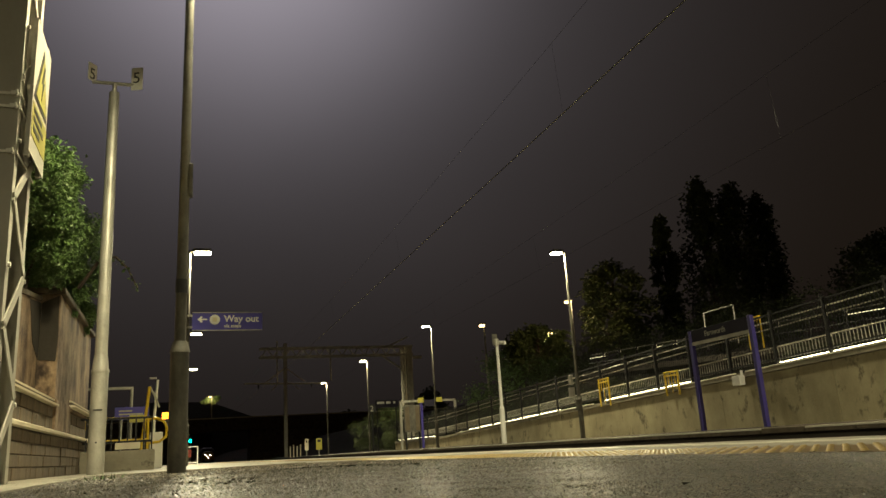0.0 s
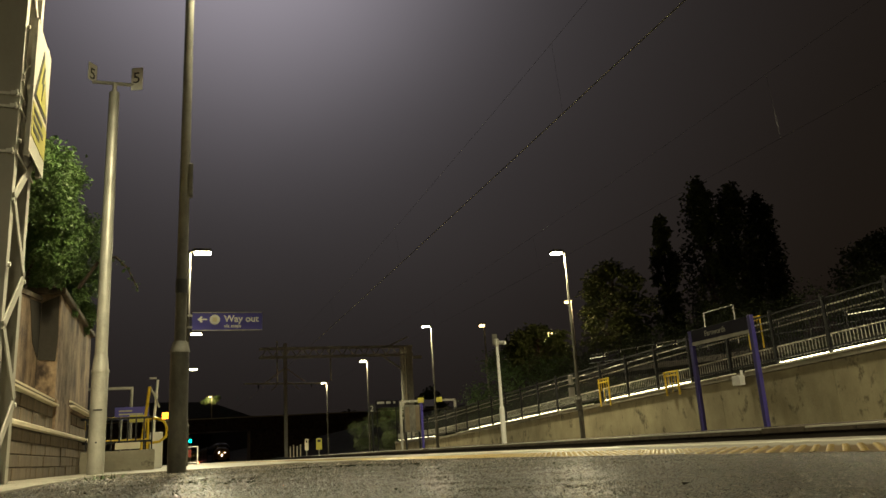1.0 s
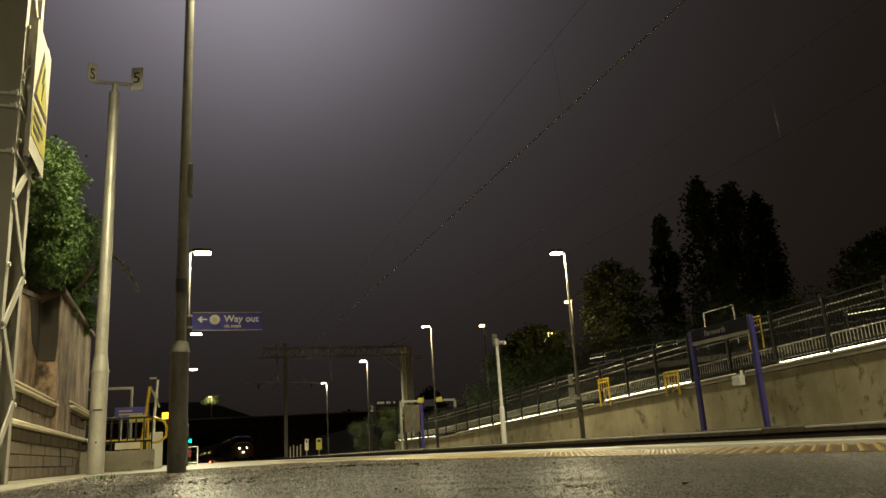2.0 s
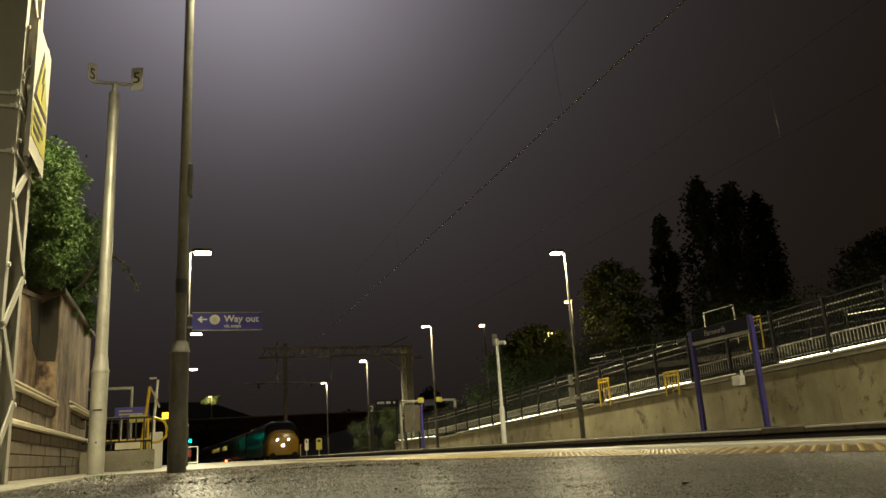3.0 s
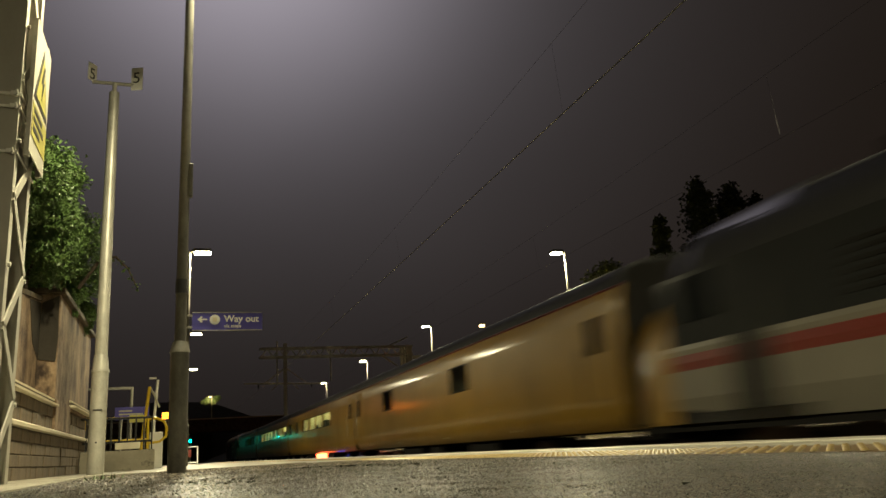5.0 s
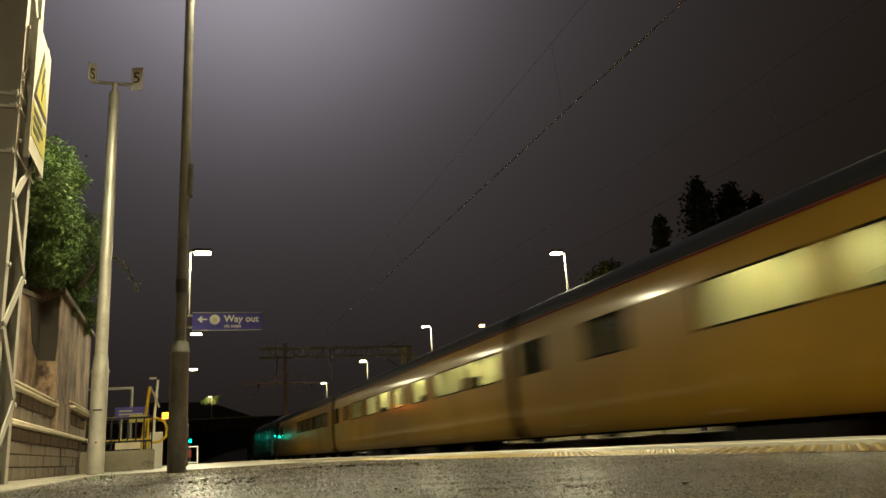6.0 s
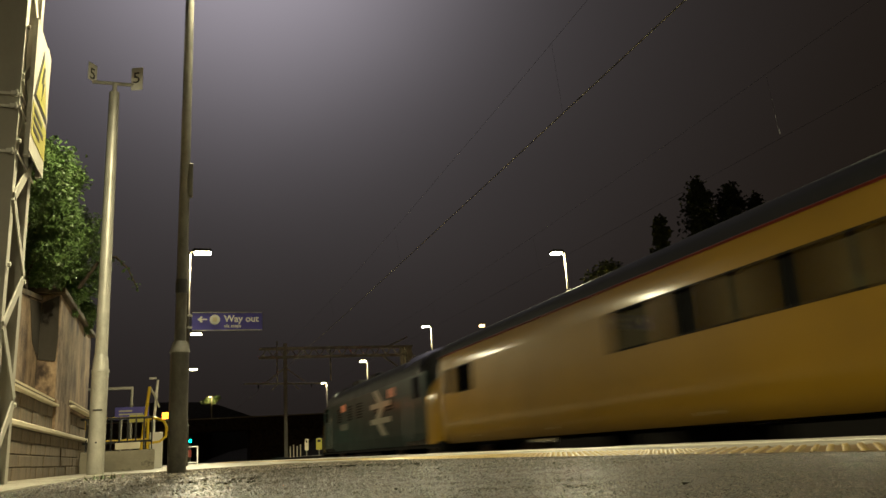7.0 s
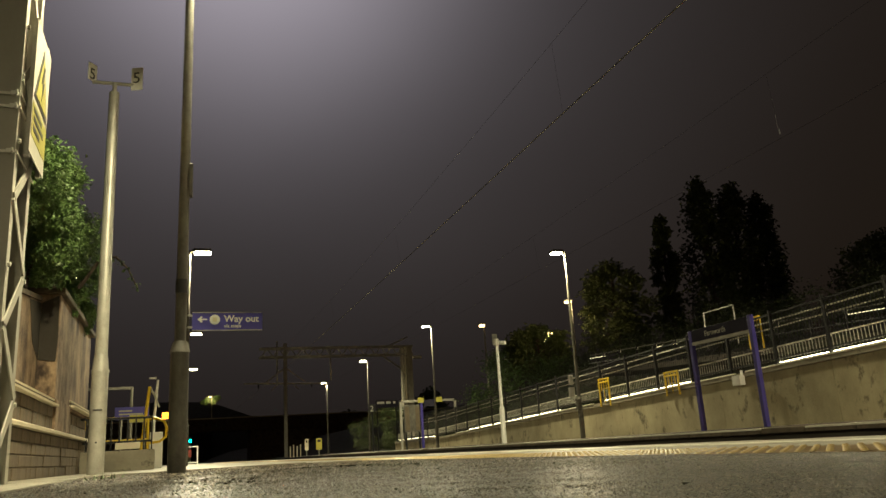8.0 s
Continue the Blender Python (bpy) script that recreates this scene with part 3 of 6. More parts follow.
def build_fences():
    def lit(y):
        return 10.0 < y < 12.1 or 14.6 < y < 19.4 or 22.3 < y < 30.2 or 34 < y < 41 or 5 < y < 8

    fence("ramp railings", WALL_X + 0.16, -11.0, 41.06, ramp_top, 1.37, 0.08, "black steel railing with handrails on the ramp wall", (0.92, 0.78, 0.40), lit)
    fence("upper railings", 14.5, 6.0, 26.0, lambda y: 1.95 + 0.041 * (y - 13.3), 1.1, 0.16, "black steel railing of the upper ramp", (0.62,), lambda y: 12.8 < y < 13.9 or 19.9 < y < 21.4 or 25 < y < 26.6 or 29 < y < 30.2, 0.5)
    g = thing("guard_rail", pose(14.42, 17.35, 2.33), "short galvanised guard rail on the upper ramp", "guard rail")
    for yy in (0, 1.3):
        bm = B()
        tube(bm, [(0, yy, 0), (0, yy, 1.08)], 0.022, 8)
        part("upright", bm, GALV, g)
    bm = B()
    tube(bm, [(0, 0, 1.07), (0, 1.3, 1.07)], 0.02, 8)
    part("rail", bm, GALV, g)


def barrier(y, z, top, label="yellow tubular safety barrier on the ramp wall", x=WALL_X - 0.072):
    t = thing("barrier", pose(x, y, z), label, "barrier", "ramp barriers")
    for yy in (0, 0.5):
        bm = B()
        tube(bm, [(0, yy, -0.02), (0, yy, top + 0.02)], 0.024, 8)
        part("upright", bm, SAFEYELLOW, t)
    for zz in (top - 0.08, top):
        bm = B()
        tube(bm, [(0, -0.03, zz), (0, 0.53, zz)], 0.022, 8)
        part("crossbar", bm, SAFEYELLOW, t)
    for i in range(1, 4):
        bm = B()
        tube(bm, [(0, 0.125 * i, 0.04 if i == 2 else top - 0.3), (0, 0.125 * i, top)], 0.012, 6)
        part("bar", bm, SAFEYELLOW, t)


# ---- lamps ----
def street_lamp(m, height, label, group, power, head=0.42, base_mat=COLUMN, top_mat=COLUMN):
    """A stepped tubular column with a flat head; m turns local +x to the side of the head."""
    t = thing("street_lamp", m, label, "lamp", group)
    bm = B()
    tube(bm, [(0, 0, -0.02 if m.translation.x < 5 else -0.13), (0, 0, 0.9)], 0.068, 16)
    tube(bm, [(0, 0, 0.885), (0, 0, 0.935), (0, 0, 0.97)], 0.076, 16, 0.05)
    tube(bm, [(0, 0, 0.29), (0, 0, 0.305)], 0.072, 16)
    part("base", bm, base_mat, t, "thick lower column with a hatch", smooth=True)
    bm = B()
    tube(bm, [(0, 0, 0.95), (0, 0, height)], 0.043, 14, 0.032)
    part("shaft", bm, base_mat, t, smooth=True)
    bm = B()
    tube(bm, [(0, 0, height - 0.06), (0, 0, height + 0.0), (0.05, 0, height + 0.03), (0.12, 0, height + 0.035)], 0.034, 10)
    part("bracket", bm, top_mat, t, smooth=True)
    bm = B()
    box(bm, 0.08, 0.08 + head, -0.13, 0.13, height + 0.0, height + 0.075, 0.02)
    hd = part("lamp_head", bm, top_mat, t, "flat grey lantern head")
    bm = B()
    box(bm, 0.11, 0.07 + head, -0.11, 0.11, height - 0.05, height - 0.001, 0.018)
    part("diffuser", bm, DIFFUSER, hd, "glowing diffuser")
    c = m @ Vector((0.08 + head / 2, 0, height - 0.07))
    area("platform_light", c, c + Vector((-0.2 if m.translation.x < 5 else 0.1, 0, -1)), power, 0.34, 0.2)
    return t


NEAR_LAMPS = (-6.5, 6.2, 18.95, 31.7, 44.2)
FAR_LAMPS = (-12.6, 5.9, 18.75, 31.3, 43.6, 56.5)


def build_lamps():
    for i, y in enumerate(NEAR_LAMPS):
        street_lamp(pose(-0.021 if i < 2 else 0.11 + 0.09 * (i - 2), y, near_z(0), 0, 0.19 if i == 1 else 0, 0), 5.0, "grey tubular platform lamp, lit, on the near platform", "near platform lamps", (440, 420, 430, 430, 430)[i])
    for i, y in enumerate(FAR_LAMPS):
        street_lamp(pose(10.13 + bend(y), y, 0.2, 0, 0, 180), 4.95, "grey tubular platform lamp, lit, on the far platform", "far platform lamps", 370, 0.33)
    # fittings of the nearest column: dark band, strap box
    t = thing("column_band", pose(-0.016, 6.2, 1.40), "dark strap wrapped round the lamp column", "strap")
    bm = B()
    tube(bm, [(0, 0, -0.055), (0, 0, 0.055)], 0.047, 16)
    part("strap", bm, SIGNBLACK, t)
    t = thing("column_box", pose(-0.013, 6.2, 2.28), "slim grey control box strapped to the lamp column", "control box")
    bm = B()
    box(bm, 0.030, 0.062, -0.035, 0.035, -0.14, 0.14, 0.006)
    part("case", bm, COLUMN, t)


def distant_lamp(x, y, z, h, label, material=SODIUM, s=1.0, power=0):
    t = thing("street_lamp", pose(x, y, z - h), label, "lamp", "street lamps")
    bm = B()
    tube(bm, [(0, 0, 0), (0, 0, h)], 0.08, 8, 0.05)
    part("column", bm, GALV, t)
    bm = B()
    box(bm, -0.55 * s, 0.1, -0.15, 0.15, h, h + 0.12, 0.03)
    hd = part("lamp_head", bm, GALV, t)
    bm = B()
    box(bm, -0.5 * s, 0.0, -0.16, 0.16, h - 0.14, h - 0.002, 0.03)
    part("diffuser", bm, material, hd, "glowing diffuser")
    if power:
        la = bpy.data.lights.new("street_light", "POINT")
        la.energy, la.color, la.shadow_soft_size = power, (1.0, 0.72, 0.36), 0.3
        new("street_light", la).location = (x - 0.25 * s, y, z - 0.35)


# ---- overhead line ----
def lattice_mast_near():
    t = thing("overhead_line_mast", pose(-1.28, 5.46, 0), "grey steel lattice mast for the overhead line", "mast")
    for y, name in ((-0.28, "front_channel"), (0.28, "rear_channel")):
        bm = B()
        s = -1 if y < 0 else 1
        u = [(-0.24, 0), (0.24, 0), (0.24, -0.09), (0.226, -0.09), (0.226, -0.014), (-0.226, -0.014), (-0.226, -0.09), (-0.24, -0.09)]
        loft(bm, [[(px, y + s * py, z) for px, py in u] for z in (-0.05, 7.5)])
        part(name, bm, MASTGREY, t)
    for x in (0.243, -0.243):
        for i in range(9):
            z0 = 0.12 + i * 0.82
            for (ya, za), (yb, zb) in (((-0.25, z0), (0.25, z0 + 0.41)), ((0.25, z0 + 0.41), (-0.25, z0 + 0.82))):
                bm = B()
                d = Vector((0, yb - ya, zb - za)).normalized()
                w = Vector((0, -d.z, d.y)) * 0.032
                a, b = Vector((x, ya, za)), Vector((x, yb, zb))
                plate(bm, [a - w, b - w, b + w, a + w], (1 if x > 0 else -1, 0, 0), 0.01)
                part("lacing_bar", bm, MASTGREY, t)
    for i in range(6):
        for s in (-1, 1):
            bm = B()
            tube(bm, [(0.245, s * 0.25, 0.5 + i * 0.82), (0.262, s * 0.25, 0.5 + i * 0.82)], 0.016, 6)
            part("bolt", bm, GALV, t)
    for z in (2.45, 2.36, 2.05):
        c = thing("strap_clamp", pose(-1.28, 5.46, z), "shiny stainless strap round the mast", "clamp", "mast straps")
        bm = B()
        box(bm, -0.25, 0.252, -0.297, -0.292, -0.009, 0.009)
        box(bm, 0.245, 0.252, -0.297, 0.30, -0.009, 0.009)
        part("band", bm, BRIGHTSTRAP, c)
        bm = B()
        box(bm, 0.19, 0.235, -0.312, -0.297, -0.014, 0.014, 0.003)
        tube(bm, [(0.225, -0.305, -0.02), (0.225, -0.305, 0.022)], 0.009, 6)
        part("buckle", bm, BRIGHTSTRAP, c)
    p = single("notice_plate", box(B(), -1.52, -1.222, 5.155, 5.166, 2.28, 2.60, 0.003), SIGNWHITE, "small white plate strapped to the mast", "sign")


def warning_sign():
    """White plate with a yellow triangle and a lightning bolt, yellow panel below; on the mast's track side."""
    x = -0.985
    t = thing("warning_sign", pose(x, 5.25, 2.10), "white and yellow electricity warning sign on the mast", "sign")
    bm = B()
    plate(bm, [(0, 0, 0), (0, 0.56, 0), (0, 0.56, 0.95), (0, 0, 0.95)], (1, 0, 0), 0.006)
    part("panel", bm, DIMSIGN, t)
    bm = B()
    plate(bm, [(0.0075, 0.02, 0.12), (0.0075, 0.54, 0.12), (0.0075, 0.54, 0.36), (0.0075, 0.02, 0.36)], (1, 0, 0), 0.002)
    part("yellow_panel", bm, DIMYELLOW, t)
    bm = B()
    plate(bm, [(0.0075, 0.03, 0.40), (0.0075, 0.53, 0.40), (0.0075, 0.28, 0.86)], (1, 0, 0), 0.002)
    part("triangle_border", bm, SIGNBLACK, t)
    bm = B()
    plate(bm, [(0.0105, 0.08, 0.43), (0.0105, 0.48, 0.43), (0.0105, 0.28, 0.80)], (1, 0, 0), 0.002)
    part("triangle", bm, DIMYELLOW, t)
    bm = B()
    plate(bm, [(0.0135, 0.30, 0.74), (0.0135, 0.22, 0.58), (0.0135, 0.275, 0.60), (0.0135, 0.255, 0.46), (0.0135, 0.34, 0.63), (0.0135, 0.285, 0.61), (0.0135, 0.335, 0.74)], (1, 0, 0), 0.002)
    part("bolt_symbol", bm, SIGNBLACK, t)
    for i, w in enumerate((0.30, 0.36, 0.24)):
        bm = B()
        z = 0.30 - i * 0.065
        plate(bm, [(0.0105, 0.06, z), (0.0105, 0.06 + w, z), (0.0105, 0.06 + w, z + 0.035), (0.0105, 0.06, z + 0.035)], (1, 0, 0), 0.0015)
        part("text_bar", bm, SIGNBLACK, t)
    bm = B()
    box(bm, -0.03, 0, 0.05, 0.09, -0.02, 0.99)
    box(bm, -0.03, 0, 0.47, 0.51, -0.02, 0.99)
    part("fixing_rail", bm, GALV, t)


def marker_pole():
    t = thing("marker_pole", pose(-0.92, 10.0, 0), "galvanised stepped pole carrying number plates", "pole")
    bm = B()
    tube(bm, [(0, 0, -0.02), (0, 0, 1.18)], 0.094, 18)
    tube(bm, [(0, 0, 1.17), (0, 0, 1.20)], 0.102, 18)
    tube(bm, [(0, 0, 1.20), (0, 0, 1.33), (0, 0, 1.39)], 0.092, 18, 0.07)
    part("base", bm, GALV, t, smooth=True)
    bm = B()
    box(bm, -0.05, 0.05, -0.098, -0.09, 0.72, 0.735)
    tube(bm, [(0.0, -0.085, 0.36), (0.0, -0.1, 0.36)], 0.012, 8)
    part("hatch_lock", bm, SIGNBLACK, t)
    bm = B()
    tube(bm, [(0, 0, 1.34), (0, 0, 4.8)], 0.072, 18, 0.062)
    part("shaft", bm, GALV, t, smooth=True)
    bm = B()
    tube(bm, [(0, 0, 4.78), (0, 0, 4.94)], 0.028, 10)
    part("spigot", bm, GALV, t)
    bm = B()
    tube(bm, [(-0.27, 0, 4.93), (0.27, 0, 4.93)], 0.024, 8)
    part("crossarm", bm, GALV, t)
    for s, rz in ((-1, 55), (1, 20)):
        bm = B()
        box(bm, -0.075, 0.075, -0.006, 0.006, -0.10 if s > 0 else -0.02, 0.22, 0.002)
        pl = part("number_plate", bm, SIGNWHITE, t, "white plate with a black number")
        pl.matrix_basis = pose(s * 0.27, -0.03, 4.95, 0, 0, rz if s < 0 else -rz)
        text_mesh("number", "5", 0.22, pose(-0.06, -0.007, 0.0, 90, 0, 0), SIGNBLACK, pl)


def middle_mast():
    t = thing("overhead_line_mast", pose(9.75, 78.0, 0.0), "grey overhead line mast with wide arms beyond the platform", "mast")
    bm = B()
    u = [(-0.16, -0.17), (0.16, -0.17), (0.16, -0.14), (0.02, -0.14), (0.02, 0.14), (0.16, 0.14), (0.16, 0.17), (-0.16, 0.17), (-0.16, 0.14), (-0.02, 0.14), (-0.02, -0.14), (-0.16, -0.14)]
    loft(bm, [[(px, py, z) for px, py in u] for z in (-1.2, 11.1)])
    part("upright", bm, GALV, t)
    bm = B()
    tube(bm, [(-4.0, 0, 7.22), (4.25, 0, 7.02)], 0.09, 8)
    part("crossarm", bm, PALERAIL, t)
    for s in (-1, 1):
        bm = B()
        tube(bm, [(0, 0, 8.7), (s * 2.0, 0, 7.2)], 0.05, 6)
        part("stay", bm, PALERAIL, t)
        bm = B()
        tube(bm, [(s * 2.6, 0, 7.1), (s * 2.6, 0, 6.7)], 0.07, 8)
        tube(bm, [(s * 2.6, 0, 6.92), (s * 2.6, 0, 6.86)], 0.12, 8)
        part("insulator", bm, COLUMN, t)
        bm = B()
        tube(bm, [(s * 0.7, 0, 7.1), (s * 1.35, 0, 6.5)], 0.045, 6)
        part("registration_arm", bm, PALERAIL, t)


def portal():
    """A mast beside the far platform that carries a lattice boom over both tracks."""
    t = thing("overhead_line_portal", pose(0, 54, RAIL_Z), "grey lattice boom over both tracks on a lattice mast", "portal")
    for x in (15.08, 15.30):
        bm = B()
        box(bm, x - 0.035, x + 0.035, -0.25, 0.25, -0.3, 8.25)
        part("leg_chord", bm, PALERAIL, t)
    for i in range(14):
        bm = B()
        a, b = (15.08, 15.30) if i % 2 else (15.30, 15.08)
        tube(bm, [(a, -0.24, 0.4 + i * 0.56), (b, -0.24, 0.96 + i * 0.56)], 0.03, 6)
        part("leg_lacing", bm, PALERAIL, t)
    bm = B()
    box(bm, 15.42, 15.84, -0.2, 0.2, -0.3, 8.25, 0.02)
    part("leg_plate", bm, GALV, t, "plain grey channel of the mast")
    for z in (7.6, 8.2):
        for y in (-0.25, 0.25):
            bm = B()
            box(bm, 5.0, 15.9, y - 0.05, y + 0.05, z - 0.06, z + 0.06)
            part("boom_chord", bm, GALV, t)
    for i in range(13):
        x = 5.1 + i * 0.8
        for xa, xb in ((x, x + 0.4), (x + 0.8, x + 0.4)):
            bm = B()
            tube(bm, [(xa, -0.25, 7.6), (xb, -0.25, 8.2)], 0.04, 6)
            part("boom_lacing", bm, GALV, t)
    bm = B()
    tube(bm, [(13.6, 0, 7.6), (15.05, 0, 6.6)], 0.06, 6)
    part("knee_brace", bm, GALV, t)
    bm = B()
    tube(bm, [(14.0, 0, 8.2), (15.6, 0, 8.9)], 0.05, 6)
    part("stay", bm, GALV, t)
    bm = B()
    box(bm, 15.95, 16.6, -0.1, 0.1, 7.3, 7.52, 0.02)
    part("equipment_box", bm, GALV, t)
    for x, z0, z1 in ((6.2, 8.7, 5.8), (9.9, 8.3, 5.9)):
        bm = B()
        tube(bm, [(x, 0, z0), (x, 0, z1)], 0.05, 6)
        part("dropper_tube", bm, GALV, t)


def wires():
    for cx, zz in ((TRACK_NEAR, 4.07), (TRACK_FAR, 3.98)):
        t = thing("overhead_wire", pose(0, 0, 0), "thin copper overhead contact wire over the track", "wire", "overhead wires")
        ys = list(range(-30, 160, 5))
        bm = B()
        tube(bm, [(cx + bend(y) + 0.12 * math.sin(y * 0.06), y, zz) for y in ys], 0.0075 if cx < 5 else 0.0025, 8)
        part("contact_wire", bm, WIREGREY if cx < 5 else BLACKSTEEL, t)
        bm = B()
        tube(bm, [(cx + bend(y), y, zz + 0.75 + 0.0009 * ((y + 1) % 50 - 25) ** 2) for y in ys], 0.0022, 5)
        part("catenary_wire", bm, BLACKSTEEL, t)
        bm = B()
        for y in range(0, 150, 8):
            tube(bm, [(cx + bend(y) + 0.12 * math.sin(y * 0.06), y, zz), (cx + bend(y), y, zz + 0.75 + 0.0009 * ((y + 1) % 50 - 25) ** 2)], 0.0012, 4)
        part("dropper_wires", bm, BLACKSTEEL, t)["kind"] = "stuff"


# ---- the old wall and the stairs on the left ----
def old_wall():
    t = thing("wall_old", pose(0, 0, 0), "old rendered wall with a stone block plinth and stone bands", "wall", kind="structure")
    X = -1.5
    bm = B()
    loft(bm, [[(X - 0.26, 7.2, 0.9), (X - 0.26, 7.2, 1.75), (X - 0.6, 7.2, 1.75), (X - 0.6, 7.2, 0.9)], [(X - 0.26, 11.0, 0.9), (X - 0.26, 11.0, 2.22), (X - 0.6, 11.0, 2.22), (X - 0.6, 11.0, 0.9)]])
    part("rendered_face", bm, RENDERWALL, t, "peeling brown render")
    bm = B()
    box(bm, X - 0.6, X - 0.03, 11.0, 14.75, 0.9, 2.32, 0.015)
    part("pier", bm, RENDERWALL, t, "rendered pier with dark stains")
    bm = B()
    box(bm, X - 0.66, X + 0.03, 10.94, 14.85, 2.32, 2.40, 0.015)
    part("pier_cap", bm, BRICK, t, "dark worn cap")
    bm = B()
    plate(bm, [(X - 0.66, 7.2, 1.75), (X - 0.24, 7.2, 1.75), (X - 0.24, 10.94, 2.22), (X - 0.66, 10.94, 2.22)], (0, 0, 1), 0.06)
    part("wall_cap", bm, BRICK, t)
    # dark plates painted as the shade in the recess beside the pier
    bm = B()
    plate(bm, [(X - 0.25, 10.985, 1.46), (X - 0.05, 10.985, 1.44), (X - 0.035, 10.985, 1.75), (X - 0.05, 10.985, 2.30), (X - 0.25, 10.985, 2.20), (X - 0.255, 10.985, 1.8)], (0, 1, 0), 0.014)
    plate(bm, [(X - 0.262, 10.2, 2.10), (X - 0.262, 10.55, 1.62), (X - 0.262, 10.98, 1.46), (X - 0.262, 10.98, 2.2)], (1, 0, 0), 0.008)
    part("recess_shade", bm, SOOTSHADE, t, "dark plates coloured as the shaded recess")
    # pairs of thin stone courses with a shadowed joint, and one course lower down
    for y0, y1, z0, dx in ((7.2, 10.97, 0.862, 0.0), (12.4, 14.85, 0.945, 0.03)):
        for zz, back, up in ((0.0, 0.0, 0.034), (0.072, 0.055, 0.03)):
            bm = B()
            xo = X + 0.03 + dx - back
            prof = [(X - 0.28, z0 + zz), (xo, z0 + zz), (xo + 0.004, z0 + zz + 0.6 * up), (xo - 0.03, z0 + zz + up), (X - 0.28, z0 + zz + up)]
            loft(bm, [[(px, y, pz) for px, pz in prof] for y in (y0, y1)])
            part("stone_band", bm, STONECAP, t, "pale sloping stone course")
        bm = B()
        box(bm, X - 0.28, X - 0.032 + dx, y0, y1, z0 + 0.03, z0 + 0.074)
        part("band_joint", bm, MORTAR, t)
    bm = B()
    prof = [(X - 0.2, 0.512), (X + 0.055, 0.512), (X + 0.06, 0.545), (X + 0.02, 0.566), (X - 0.2, 0.57)]
    loft(bm, [[(px, y, pz) for px, pz in prof] for y in (7.2, 14.9)])
    part("stone_band", bm, STONECAP, t, "pale sloping stone band")
    bm = B()
    box(bm, X - 0.6, X - 0.028, 7.2, 14.8, -0.02, 0.512)
    box(bm, X - 0.6, X - 0.058, 7.2, 14.8, 0.57, 0.88)
    part("mortar", bm, MORTAR, t)
    bm = B()
    box(bm, X - 0.1, X - 0.006, 11.0, 12.38, 0.58, 0.96, 0.01)
    part("pier_foot", bm, RENDERWALL, t, "pale rubbed render at the pier's foot")
    rnd = random.Random(2)
    shapes = {}
    for z0, rows, pitch, dx in ((0.0, 4, 0.124, 0.0), (0.585, 2, 0.14, -0.03)):
        for r in range(rows):
            y = 7.22 - rnd.uniform(0, 0.15)
            while y < 14.5:
                ln = rnd.choice((0.24, 0.34, 0.46))
                key = (ln, pitch)
                if key not in shapes:
                    bm = B()
                    box(bm, -0.03, 0.03, 0.004, ln - 0.004, 0.003, pitch - 0.004, 0.008)
                    shapes[key] = finish("stone_block", bm, BRICK)
                ob = new("stone_block", shapes[key])
                ob.parent = t
                ob.matrix_basis = pose(X - 0.040 + dx + rnd.uniform(-0.007, 0.007), y, z0 + r * pitch, 0, 0, rnd.uniform(-0.8, 0.8))
                y += ln


def shrub(name, m, clumps, material, label, category, seed, leaf, per, stems=()):
    t = thing(name, m, label, category)
    bm = B()
    for s in stems:
        tube(bm, s, 0.03, 7, 0.008)
    if stems:
        part("stems", bm, BARK, t)
    bm = B()
    for i, (c, r) in enumerate(clumps):
        leaves(bm, c, r, per, leaf, seed * 31 + i)
    part("crown", bm, material, t)
    return t


def left_bush():
    rnd = random.Random(12)
    clumps = []
    for _ in range(66):
        y = rnd.uniform(8.4, 13.9)
        top = 3.95 - 0.12 * abs(y - 10.6) ** 1.4
        z = rnd.uniform(2.58, max(2.75, top))
        x = -1.78 + rnd.uniform(-0.42, 0.42) + 0.08 * (z < 2.6)
        r = rnd.uniform(0.22, 0.42)
        clumps.append(((x, y, z), (r, r * 1.2, r)))
    for _ in range(7):
        y = rnd.uniform(12.2, 14.4)
        clumps.append(((-1.5 + rnd.uniform(-0.1, 0.08), y, rnd.uniform(2.32, 2.75)), (0.14, 0.25, 0.24)))
    stems = [[(-1.9, 8 + i * 0.8, 1.7), (-1.85, 8.1 + i * 0.8, 2.5), (-1.75 + 0.05 * i, 8.3 + i * 0.75, 3.3)] for i in range(6)]
    stems.append([(-1.5, 12.4, 2.7), (-1.2, 12.2, 3.1), (-0.98, 12.1, 3.12), (-0.81, 12.1, 2.95), (-0.66, 12.1, 2.65)])
    t = shrub("bush", pose(0, 0, 0), clumps, LEAF, "leafy green bush growing over the old wall", "bush", 12, 0.052, 900, stems)
    bm = B()
    for i, c in enumerate(((-1.2, 12.2, 3.08), (-1.08, 12.15, 3.13), (-0.98, 12.1, 3.10), (-0.90, 12.1, 3.03), (-0.82, 12.1, 2.94), (-0.74, 12.1, 2.80), (-0.67, 12.1, 2.67))):
        leaves(bm, c, (0.07, 0.09, 0.06), 9, 0.06, 700 + i)
    part("sprig", bm, LEAF, t)


